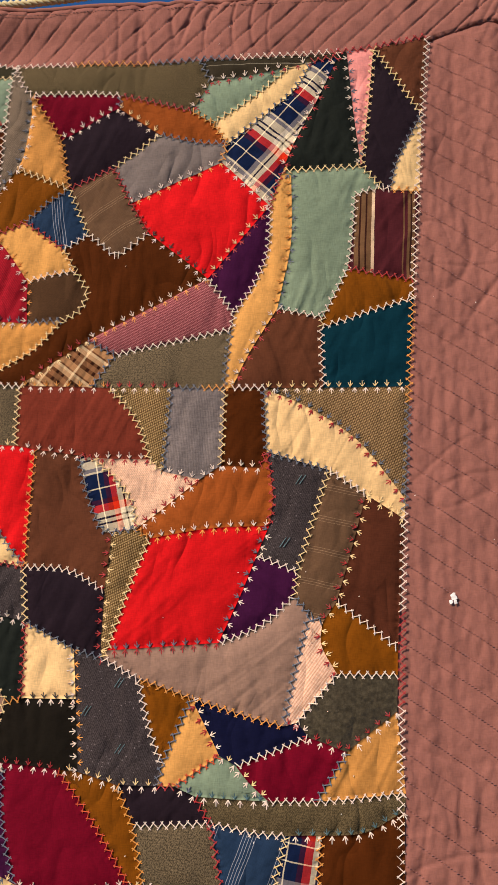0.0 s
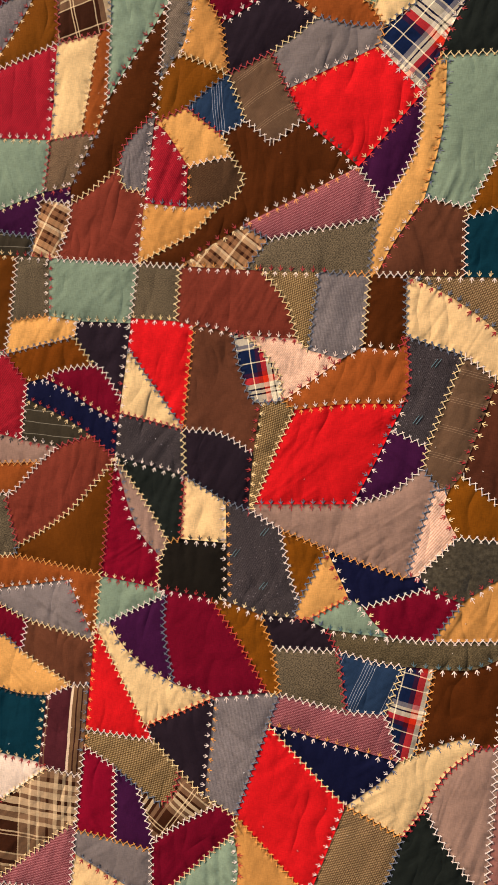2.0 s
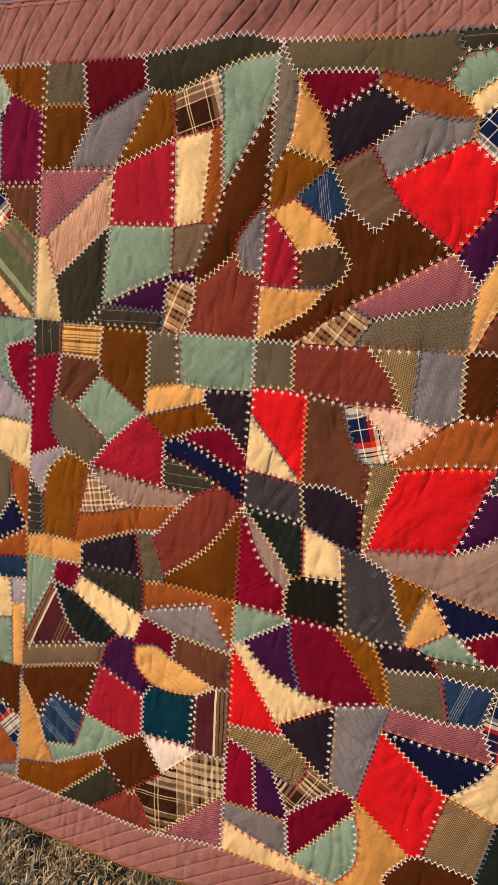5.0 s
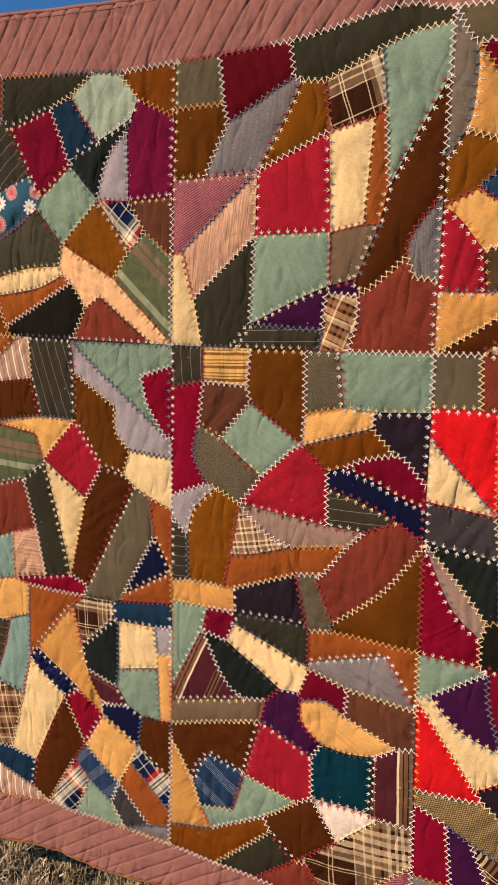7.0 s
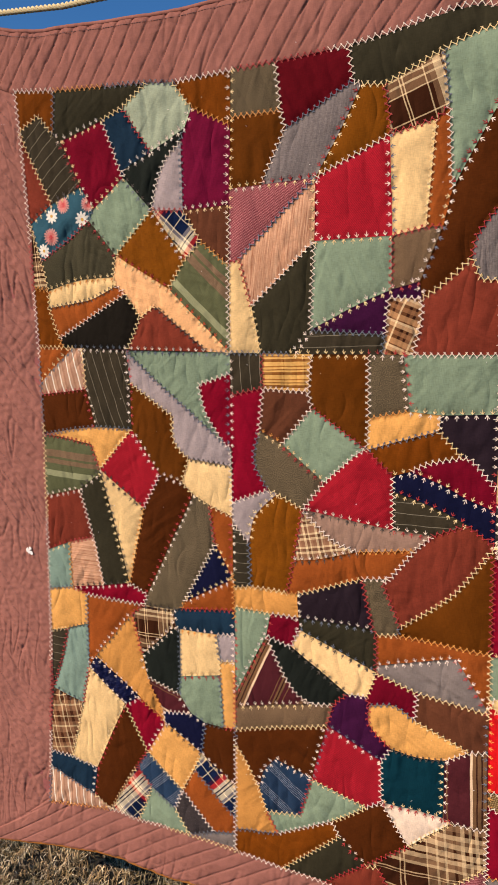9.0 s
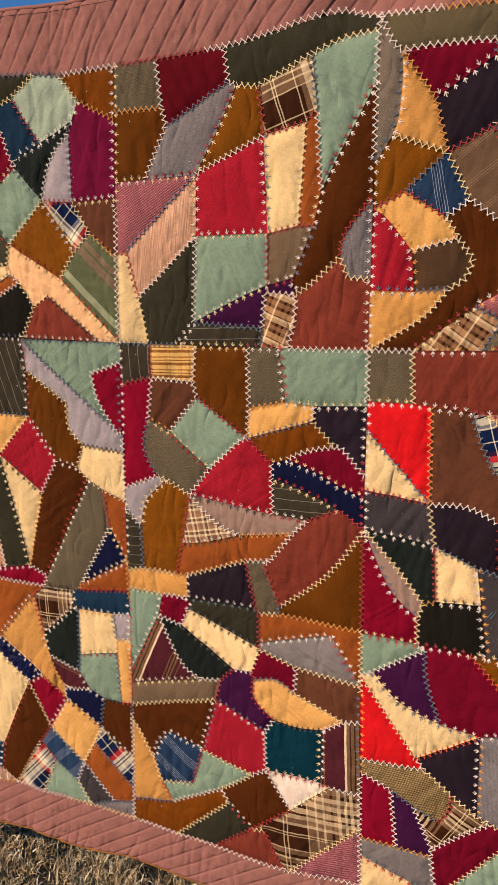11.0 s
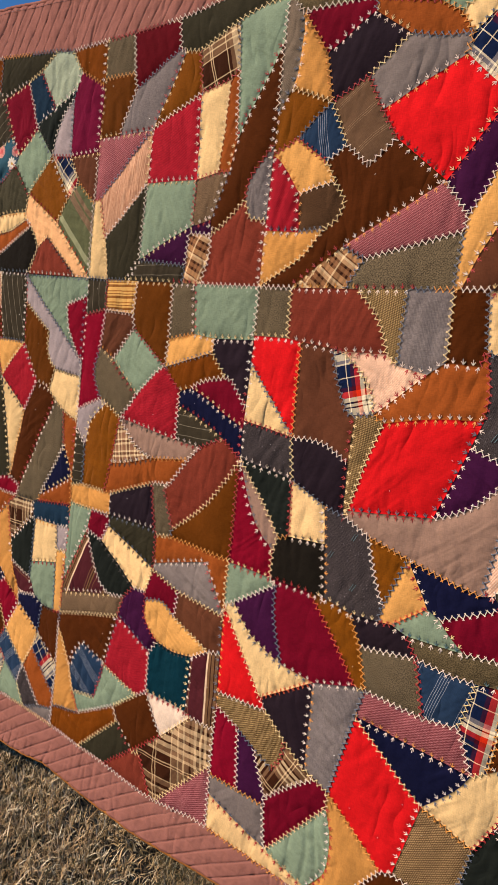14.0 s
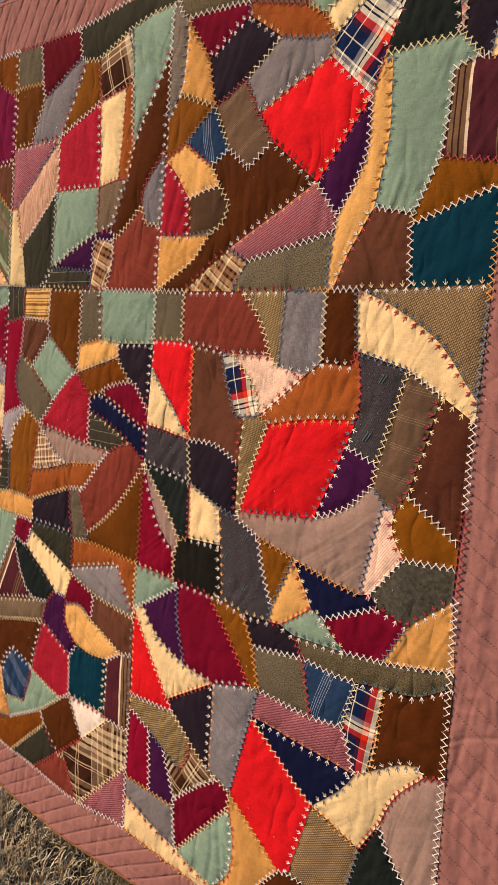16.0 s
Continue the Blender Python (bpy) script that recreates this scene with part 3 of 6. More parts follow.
patch(left_lower, "plaid_tan", "am5 an2 ay3 az1", 10)
patch(left_lower, "blue", "az1 ay3 ay2 ba1 ba2")
patch(left_lower, "stripe_white", "ba2 ba1 bb2 ba4", 90)
patch(left_lower, "dark_brown", "ax1 bb1 bh2 bb2 ba1 ay2")
patch(left_lower, "crimson_dk", "ax1 ap4 ap3 bb1")
patch(left_lower, "navy", "ap3 aw1 av1 au3 bd1")
patch(left_lower, "dark_brown", "au3 au2 au1 be1 bd1")
patch(left_lower, "gold", "ap3 bd1 bg1 bf1 bb1")
patch(left_lower, "stripe_blue", "bb1 bf1 bh1 bi1 bh2", 42)
patch(left_lower, "plaid_blue", "bh2 bi1 bi2 bb2", -45)
patch(left_lower, "sage", "bi1 bh1 bj1 bi2")
patch(left_lower, "slate", "bh1 bf1 bk1 bj1")
patch(left_lower, "rust", "bf1 bg1 bl1 bl2 bk1")
patch(left_lower, "plaid_blue", "bd1 be1 bl1 bg1", -45)
patch(left_lower, "gray", "bk1 bl2 bm1 bj1")

middle_upper = {}
middle_upper.update(M0=(-37.4, 162.0), M1t=(-30.4, 161.5), M2t=(-19.6, 161.7), M3t=(-13.2, 162.4), M4t=(-3.4, 163.9), M5t=(2.1, 162.6), a1=(-30.1, 154.9), a2=(-38.2, 155.1), b1=(-19.2, 157.0), b2=(-29.6, 152.3), b3=(-18.1, 156.5), b4=(-20.9, 151.7))
middle_upper.update(b5=(-25.4, 145.1), c1=(2.0, 160.7), c2=(-2.5, 160.4), c3=(-6.9, 158.9), c4=(-14.9, 155.9), d1=(-33.9, 145.1), d0=(-39.3, 145.1), e1=(-14.4, 152.0), f1=(-6.4, 151.8), f2=(-14.4, 149.5), f3=(-8.1, 150.5), g1=(1.7, 154.6))
middle_upper.update(g2=(-2.6, 147.5), g3=(-6.2, 141.4), h1=(-14.5, 136.1), h2=(-26.0, 136.3), i1=(-9.8, 136.8), i2=(-7.5, 136.8), j1=(-10.6, 127.2), j2=(-10.8, 129.6), j3=(-14.8, 128.7), S1=(1.1, 142.8), S2=(1.0, 140.0), k1=(-2.8, 135.5))
middle_upper.update(k2=(-3.7, 132.3), k3=(-7.7, 129.0), k4=(-2.6, 129.4), S3=(0.5, 129.0), S4=(0.1, 119.2), l1=(-12.0, 119.4), l2=(-10.8, 124.0), n0=(-40.2, 134.2), n1=(-38.4, 134.6), n2=(-36.9, 127.4), n3=(-35.8, 120.1), n4=(-41.2, 120.3))
middle_upper.update(o1=(-27.3, 123.4), o2=(-30.3, 119.9), p1=(-19.9, 126.8), q1=(-15.2, 127.6), q2=(-15.9, 122.4), q3=(-16.5, 119.5))
patch(middle_upper, "tweed_gray", "M0 M1t a1 a2")
patch(middle_upper, "oxblood", "M1t M2t b1 b2 a1")
patch(middle_upper, "dark_olive", "M2t M3t M4t M5t c1 c2 c3 c4 b3 b1")
patch(middle_upper, "brown_warm", "a2 a1 b2 d1 d0")
patch(middle_upper, "cord_gray", "b2 b1 b3 b4 b5 d1")
patch(middle_upper, "ochre", "b3 c4 e1 f2 b5 b4")
patch(middle_upper, "plaid_bold", "c4 c3 f1 f3 f2 e1", 16, "f2")
patch(middle_upper, "sage", "c3 c2 c1 g1 g2 g3 f1")
patch(middle_upper, "crimson", "b5 f2 h1 h2")
patch(middle_upper, "butter", "f2 f3 i1 h1")
patch(middle_upper, "rust", "f3 f1 g3 i2 i1")
patch(middle_upper, "dark_brown", "g1 S1 S2 k1 k2 k3 j1 j2 i2 g3 g2")
patch(middle_upper, "tweed_brown", "h1 i1 i2 j2 j3")
patch(middle_upper, "cord_gray", "S2 S3 k4 k2 k1")
patch(middle_upper, "brown_red", "k2 k4 S3 S4 l1 l2 j1 k3")
patch(middle_upper, "mauve_tweed", "d0 d1 b5 n1 n0")
patch(middle_upper, "stripe_peach", "b5 h2 n2 n1", 80)
patch(middle_upper, "butter", "n0 n1 n2 n3 n4")
patch(middle_upper, "dark_olive", "n2 h2 o1 o2 n3")
patch(middle_upper, "sage", "h2 h1 j3 p1 o1")
patch(middle_upper, "purple", "o1 p1 j3 j2 j1 q1 q2")
patch(middle_upper, "dark_pin", "o1 q2 q3 o2")
patch(middle_upper, "plaid_check", "q1 j1 l2 l1 q3 q2", -25)

middle_lower = {}
middle_lower.update(n4=(-41.2, 120.3), r0=(-35.5, 120.1), r1=(-35.8, 114.6), r2=(-41.6, 113.5), r3=(-27.4, 119.8), r4=(-28.2, 114.1), r6=(-18.5, 119.6), t1=(-13.3, 119.5), S4=(0.1, 119.2), S5=(-0.2, 111.0), t2=(-12.6, 111.3), t3=(-18.8, 110.1))
middle_lower.update(t5=(-8.1, 110.8), u1=(-8.5, 108.5), u2=(-14.2, 106.9), u3=(-19.2, 105.4), r8=(-27.7, 111.6), S6=(-0.6, 100.4), v2=(-3.8, 104.3), v4=(-5.2, 104.8), w1=(-9.8, 103.8), w2=(-12.7, 102.4), w3=(-15.3, 101.6), S7=(-0.7, 97.2))
middle_lower.update(x1=(-4.9, 98.9), x2=(-8.3, 100.8), S8=(-0.8, 92.1), x4=(-8.4, 96.9), x5=(-15.4, 99.3), x6=(-4.6, 95.0), x7=(-9.7, 92.9), x8=(-15.5, 93.3), y1=(-30.0, 95.4), y2=(-26.3, 99.9), y3=(-20.9, 104.6), z1=(-33.0, 105.8))
middle_lower.update(z2=(-36.9, 107.8), aa1=(-38.0, 102.8), aa2=(-35.8, 98.2), aa3=(-42.5, 95.7), ab1=(-34.2, 97.7), ac1=(-38.4, 93.7), ac2=(-39.8, 89.1), ac3=(-42.7, 92.3), ac4=(-39.9, 81.5), ac5=(-43.1, 80.9), ad1=(-31.9, 86.8), ad2=(-33.3, 81.2))
middle_lower.update(ad3=(-31.6, 81.2), ad4=(-31.5, 77.2), ad5=(-43.2, 77.5), ae1=(-25.4, 90.9), ae2=(-21.1, 89.3), ae3=(-27.6, 87.5), ae4=(-12.3, 90.4), af1=(-16.2, 85.6), af2=(-20.6, 85.0), ag1=(-6.8, 84.2), ag2=(-14.7, 78.0), ag3=(-17.3, 84.8))
middle_lower.update(S9=(-1.4, 75.8), ah1=(-15.2, 76.6), ah2=(-18.4, 76.2), ah3=(-19.0, 77.0), aj1=(-18.6, 69.9), aj2=(-31.4, 75.1), aj3=(-20.3, 65.5), aj4=(-23.6, 65.3), aj5=(-33.0, 72.0), ak1=(-36.5, 77.2), ak2=(-37.4, 73.3), al1=(-43.9, 61.6))
middle_lower.update(am1=(-33.5, 65.1), am2=(-29.9, 62.4), am3=(-44.0, 59.3), an1=(-26.1, 62.9), an2=(-27.2, 59.0), an3=(-44.2, 54.9), ao2=(-19.9, 60.6), ao3=(-16.6, 57.3), ao4=(-18.2, 54.9), ap1=(-12.2, 67.6), ap2=(-12.8, 63.0), ap3=(-15.9, 64.8))
middle_lower.update(ap4=(-19.9, 64.2), S10=(-1.6, 66.4), aq1=(-6.3, 74.3), aq2=(-18.6, 71.1), S11=(-1.8, 60.0), ar1=(-4.5, 59.5), ar2=(-8.2, 57.3), ar3=(-12.8, 56.8), as1=(-8.6, 47.5), as2=(-18.3, 47.6), S12=(-2.0, 46.8), at0=(-7.2, 47.0))
middle_lower.update(au1=(-20.9, 45.9), au2=(-30.4, 48.6), av1=(-36.9, 50.8), av2=(-39.2, 48.0), av3=(-40.1, 44.5), av4=(-42.9, 49.9), av5=(-44.4, 51.9), aw1=(-32.7, 41.2), aw2=(-38.9, 40.4), aw3=(-37.0, 36.6), ax1=(-45.4, 35.1), ay1=(-27.0, 41.6))
middle_lower.update(ay2=(-25.7, 39.1), ay3=(-36.4, 29.9), az1=(-45.7, 30.6), ba1=(-14.1, 40.8), ba2=(-21.4, 35.0), bb1=(-28.8, 29.4), bb2=(-19.1, 35.2), bb4=(-23.6, 28.7), bb3=(-16.0, 28.3), S13=(-2.1, 40.5), bc1=(-14.6, 28.4), S14=(-2.2, 29.7))
patch(middle_lower, "dark_pin", "n4 r0 r1 r2", 90)
patch(middle_lower, "plaid_gold", "r0 r3 r4 r1")
patch(middle_lower, "brown_warm", "r3 r6 t3 u3 r8 r4")
patch(middle_lower, "tweed_gray", "r6 t1 t2 t3")
patch(middle_lower, "sage", "t1 S4 S5 t5 t2")
patch(middle_lower, "gold", "t3 t2 t5 u1 u2 u3")
patch(middle_lower, "eggplant", "t5 S5 S6 v2 v4 u1")
patch(middle_lower, "brown_ochre", "u3 u2 u1 v4 w1 w2 w3")
patch(middle_lower, "burgundy", "w2 w1 v4 v2 S6 S7 x1 x2")
patch(middle_lower, "navy", "w3 w2 x2 x1 S7 S8 x6 x4 x5")
patch(middle_lower, "dark_pin", "x5 x4 x6 x7 x8")
patch(middle_lower, "crimson", "u3 w3 x5 x8 y1 y2 y3")
patch(middle_lower, "sage", "r8 u3 y3 y2 z1")
patch(middle_lower, "brown", "r1 r4 r8 z1 z2")
patch(middle_lower, "crimson_dk", "r2 r1 z2 aa1 aa2 aa3")
patch(middle_lower, "tweed_gray", "z2 z1 y2 y1 ab1 aa2 aa1")
patch(middle_lower, "light_gray", "aa3 aa2 ab1 ac1 ac2 ac3")
patch(middle_lower, "dark_pin", "ac3 ac2 ac4 ac5")
patch(middle_lower, "ochre", "ab1 y1 ad1 ad2 ac4 ac2 ac1")
patch(middle_lower, "gold_tan", "ac5 ac4 ad2 ad3 ad4 ak1 ad5")
patch(middle_lower, "plaid_cream", "y1 ae1 ae2 ae3 ad1", 10)
patch(middle_lower, "taupe", "y1 x8 x7 ae4 ae2 ae1")
patch(middle_lower, "rust", "ad1 ae3 ae2 ae4 af1 af2 ad3 ad2")
patch(middle_lower, "brown_red", "x7 x6 S8 ag1 ag2 ag3 af1 ae4")
patch(middle_lower, "brown_warm", "ag2 ag1 S8 S9 ah1")
patch(middle_lower, "tweed_gray", "af2 af1 ag3 ag2 ah1 ah2 ah3")
patch(middle_lower, "eggplant", "ad3 af2 ah3 ad4")
patch(middle_lower, "dark_olive", "ad4 ah3 ah2 aq2 aj1 aj2")
patch(middle_lower, "cream", "aj2 aj1 aj3 aj4 aj5")
patch(middle_lower, "burgundy", "ak1 ad4 aj2 aj5 ak2")
patch(middle_lower, "sage", "ad5 ak1 ak2 al1")
patch(middle_lower, "stripe_maroon", "al1 ak2 am1 am2 am3", -116, "al1")
patch(middle_lower, "black_green", "ak2 aj5 aj4 an1 am2 am1")
patch(middle_lower, "tweed_brown", "am3 am2 an1 an2 an3")
patch(middle_lower, "purple", "an1 aj4 aj3 ap4 ao2 ao3 ao4 an2")
patch(middle_lower, "burgundy", "aj3 aj1 ap1 ap2 ap3 ap4")
patch(middle_lower, "rust", "ah2 ah1 S9 S10 aq1 aq2")
patch(middle_lower, "gray", "aj1 aq2 aq1 S10 ap1")
patch(middle_lower, "brown", "ap1 S10 S11 ar1 ap2")
patch(middle_lower, "gold", "ap4 ap3 ap2 ar1 ar2 ar3 ao3 ao2")
patch(middle_lower, "teal", "ao4 ao3 ar3 ar2 as1 as2")
patch(middle_lower, "stripe_maroon", "ar2 ar1 S11 S12 at0 as1", 90, "S12")
patch(middle_lower, "crimson", "an2 ao4 as2 au1 au2")
patch(middle_lower, "dark_brown", "an3 an2 au2 av1 av2 av3 av4 av5")
patch(middle_lower, "stripe_blue", "av1 au2 aw1 aw2 av3 av2", -40)
patch(middle_lower, "gold_tan", "av5 av4 av3 aw2 aw3 ax1")
patch(middle_lower, "sage", "au2 au1 ay1 aw3 aw2 aw1")
patch(middle_lower, "brown_ochre", "ax1 aw3 ay1 ay2 ay3 az1")
patch(middle_lower, "dark_brown", "ay1 au1 as2 ba1 ba2 ay2")
patch(middle_lower, "pale_cream", "as2 as1 at0 ba1")
patch(middle_lower, "dark_olive", "ay2 ba2 bb1 ay3")
patch(middle_lower, "brown_red", "ba2 bb2 bb3 bb4 bb1")
patch(middle_lower, "plaid_large", "ba2 ba1 at0 S12 S13 bc1 bb3 bb2", 3, "ba2")
patch(middle_lower, "mauve_tweed", "S13 S14 bc1")

right_upper = {}
right_upper.update(T0=(2.1, 162.6), T1=(19.9, 161.5), T2=(26.8, 161.8), T3=(40.7, 161.9), T4=(44.4, 162.0), T5=(45.2, 162.1), T6=(48.5, 162.5), T7=(55.0, 163.7), s1=(4.0, 158.7), s1b=(5.1, 157.7), s2=(10.6, 157.8), s3=(16.8, 157.3))
right_upper.update(s4=(22.6, 155.7), s5=(26.1, 154.8), a1=(28.3, 158.7), L1=(1.7, 154.5), L2=(1.4, 147.5), c1=(5.1, 154.0), c2=(4.5, 149.4), c3=(3.7, 147.6), c4=(1.2, 144.1), d1=(16.6, 155.6), d2=(9.2, 151.6), e1=(10.8, 144.8))
right_upper.update(e2=(10.1, 147.7), f2=(22.2, 151.7), f3=(16.5, 147.4), g1=(28.8, 153.1), g2=(30.8, 150.2), g3=(26.1, 150.7), h1=(33.3, 159.4), h2=(38.4, 160.4), h2b=(40.8, 160.9), h3=(33.4, 156.1), h4=(44.1, 161.3), i1=(38.7, 157.0))
right_upper.update(i2=(34.6, 153.4), j1=(41.9, 156.1), j2=(39.4, 151.0), j3=(37.8, 146.4), k1=(36.4, 142.0), k2=(30.2, 147.8), l1=(46.2, 154.5), l2=(47.4, 146.8), m1=(48.0, 153.7), n1=(54.6, 153.3), n3=(51.9, 147.7), n4=(51.0, 143.6))
right_upper.update(n5=(49.9, 144.1), Rr=(54.5, 143.4), o1=(29.2, 132.7), o2=(19.0, 142.7), q1=(21.5, 138.7), q2=(17.6, 135.6), q3=(13.7, 138.7), r1=(10.7, 136.7), r2=(5.4, 140.4), LC=(1.0, 138.4), u1=(2.9, 137.0), u2=(6.2, 132.6))
right_upper.update(v1=(12.3, 133.9), v2=(14.2, 131.2), v3=(13.3, 128.7), v4=(11.1, 127.4), w1=(6.5, 127.1), LD=(0.4, 127.5), x1=(7.5, 123.5), LE=(0.1, 119.2), y1=(14.5, 124.9), y2=(6.2, 119.1), y3=(18.2, 123.1), y4=(32.4, 126.3))
right_upper.update(y5=(32.6, 128.2), z1=(36.4, 136.4), z2=(35.0, 132.2), aa1=(38.9, 145.8), aa2=(39.2, 137.8), aa3=(38.4, 132.1), aa4=(37.8, 128.9), aa5=(34.7, 123.4), B3=(32.8, 119.1), B2=(31.8, 119.1), ab=(32.1, 123.8), B1=(15.5, 119.0))
right_upper.update(ac1=(46.8, 143.2), ac2=(46.5, 137.0), ac3=(46.1, 133.8), ac4=(43.3, 127.8), R3=(54.0, 132.3), R4=(54.0, 130.2), ad1=(43.1, 126.5), R5=(53.6, 119.4), B5=(43.6, 119.2))
patch(right_upper, "tweed_olive", "T0 T1 T2 a1 s5 s4 s3 s2 s1b s1")
patch(right_upper, "herring_gray", "T0 s1 s1b c1 c2 c3 c4 L2 L1")
patch(right_upper, "burgundy", "s1b s2 s3 d1 d2")
patch(right_upper, "gold_tan", "s1b c1 c2 c3 e1 e2 d2")
patch(right_upper, "eggplant", "d2 d1 f2 f3 e1 e2")
patch(right_upper, "rust", "s3 s4 s5 g1 g2 g3 f2 d1")
patch(right_upper, "sage", "s5 a1 h1 h2 h3 g1")
patch(right_upper, "dark_pin", "T2 T3 T4 h4 h2b h2 h1 a1")
patch(right_upper, "butter", "g1 h3 h2 h2b i1 i2 g2")
patch(right_upper, "plaid_blue", "g2 i2 i1 h2b h4 j1 j2 j3 k1 k2", 50)
patch(right_upper, "black_green", "h4 T4 T5 l1 l2 j3 j2 j1")
patch(right_upper, "pink", "T5 T6 m1 l2 l1")
patch(right_upper, "eggplant", "T6 n1 n3 n4 n5 l2 m1")
patch(right_upper, "brown", "T6 T7 n1")
patch(right_upper, "butter", "n1 Rr n4 n3")
patch(right_upper, "red", "k2 k1 o1 q1 o2")
patch(right_upper, "gray", "f3 f2 g3 g2 k2 o2")
patch(right_upper, "stripe_tweed", "e1 f3 o2 q1 q2 q3", 35)
patch(right_upper, "stripe_blue", "e1 q3 r1 r2", -80)
patch(right_upper, "ochre", "c3 e1 r2 LC c4")
patch(right_upper, "gold", "r2 r1 v1 u2 u1 LC")
patch(right_upper, "crimson", "LC u1 u2 w1 LD")
patch(right_upper, "brown_dark_tweed", "u2 v1 v2 v3 v4 w1")
patch(right_upper, "gold_tan", "LD w1 v4 x1 LE")
patch(right_upper, "dark_brown", "r1 q3 q2 q1 o1 y1 y2 LE x1 v4 v3 v2 v1")
patch(right_upper, "mauve_tweed", "o1 y1 y3 y4 y5")
patch(right_upper, "purple", "o1 k1 z1 z2 y5")
patch(right_upper, "gold", "j3 aa1 aa2 aa3 aa4 aa5 B3 B2 ab y4 y5 z2 z1 k1")
patch(right_upper, "sage", "j3 l2 n5 ac1 ac2 ac3 ac4 aa4 aa3 aa2 aa1")
patch(right_upper, "stripe_maroon", "ac1 n5 n4 Rr R3 ac3 ac2", -90, "ac1")
patch(right_upper, "ochre", "ac3 R3 R4 ad1 ac4")
patch(right_upper, "teal", "ad1 R4 R5 B5")
patch(right_upper, "brown", "aa4 ac4 ad1 B5 B3 aa5")
patch(right_upper, "tweed_gray", "y3 y4 ab B2 B1")
patch(right_upper, "plaid_check", "y1 y3 B1 y2", -35)

right_lower = {}
right_lower.update(G1=(0.1, 119.2), G2=(6.3, 119.1), G3=(6.5, 111.6), G4=(-0.2, 111.7), b1=(17.7, 119.0), b2=(21.3, 115.1), b3=(23.2, 110.3), b4b=(16.4, 110.3), b4=(14.6, 110.6), b5=(9.0, 111.2), c1=(25.4, 119.1), c2=(25.0, 108.9))
right_lower.update(c3=(31.9, 119.1), c4=(31.9, 109.8), p3=(29.4, 108.1), d1=(36.6, 119.0), d2=(37.2, 111.5), d3=(36.5, 109.6), d4=(43.5, 119.2), R5=(53.6, 119.4), e1=(53.3, 106.3), e2=(51.6, 108.5), e3=(48.1, 112.7), e4=(44.2, 115.5))
right_lower.update(e5=(40.5, 117.5), e6=(53.2, 104.1), f1=(48.8, 106.8), f2=(44.5, 109.5), f4=(42.7, 103.3), f5=(41.2, 97.8), f5b=(40.9, 95.1), f6=(36.5, 99.6), f7=(37.8, 102.9), d3b=(38.1, 106.4), g1=(47.2, 100.3), g2=(45.7, 94.7))
right_lower.update(g3=(44.2, 92.4), g4=(42.7, 93.1), g5=(41.4, 87.9), h1=(52.9, 96.7), h2=(52.6, 90.0), h3=(52.6, 87.1), h4=(45.9, 86.9), i1=(44.1, 89.9), i2=(41.6, 81.5), i3=(40.1, 81.0), i4=(35.0, 82.1), j0=(52.5, 83.3))
right_lower.update(j1=(47.1, 78.8), j2=(42.9, 80.0), k0=(53.5, 74.9), k1=(43.9, 73.4), k2=(45.6, 76.2), k3=(38.7, 73.2), l1=(35.0, 76.6), l2=(36.5, 74.9), l3=(33.1, 77.5), m1=(29.7, 83.4), m2=(23.5, 85.2), m3=(19.2, 87.2))
right_lower.update(n1=(23.8, 101.0), n2=(30.9, 102.4), n3=(34.8, 95.0), n4=(32.5, 89.6), n5=(19.6, 88.1), n6=(21.7, 95.1), o1=(37.2, 91.7), p1=(22.2, 102.1), p2=(26.0, 105.2), q1=(21.4, 105.2), q2=(19.4, 107.8), q3=(17.9, 102.0))
right_lower.update(q4=(15.8, 106.4), q5=(19.3, 101.6), r1=(18.8, 94.8), r2=(14.1, 97.0), r3=(8.8, 97.1), r4=(18.8, 88.1), s1=(15.6, 88.0), s2=(9.6, 90.8), s3=(16.2, 82.5), s4=(9.8, 82.2), t1=(25.1, 79.9), t2=(26.7, 76.2))
right_lower.update(t3=(26.3, 73.9), t4=(21.7, 73.7), t5=(17.1, 74.7), u1=(28.2, 74.0), u2c=(30.6, 73.1), u2=(33.8, 73.1), v1=(14.8, 74.8), x1=(-0.3, 107.5), x2=(-0.7, 98.5), x3=(-0.9, 92.5), x4=(8.0, 81.7), x5=(3.8, 87.3))
right_lower.update(w0=(7.2, 79.3), w1=(7.1, 75.1), x6=(3.0, 83.5), x7=(-1.4, 75.5), w2=(8.4, 74.4), y1=(4.5, 72.0), y2=(0.4, 69.4), y3=(-1.6, 68.5), z1=(8.6, 69.5), z2=(10.7, 62.4), z3=(5.4, 64.4), z4=(2.2, 67.0))
right_lower.update(aa1=(19.1, 69.9), aa2=(23.7, 63.6), aa3=(16.5, 61.6), ab2=(23.8, 69.6), ab3=(25.2, 63.6), ac1=(32.4, 70.5), ad1=(53.4, 73.1), ad2=(49.2, 70.7), ad4=(37.0, 69.9), af1=(40.7, 69.8), af3=(44.5, 70.0), af2=(39.1, 63.3))
right_lower.update(ae1=(34.1, 62.8), ag1=(44.0, 62.8), ag2=(43.3, 58.8), ag3=(41.3, 57.5), ag4=(40.2, 60.7), R10=(53.5, 61.7), ah1=(50.8, 61.0), ah2=(49.9, 62.1), ah3=(47.1, 61.1), ai1=(35.1, 50.5), ai0=(39.3, 54.6), ai2=(47.2, 57.0))
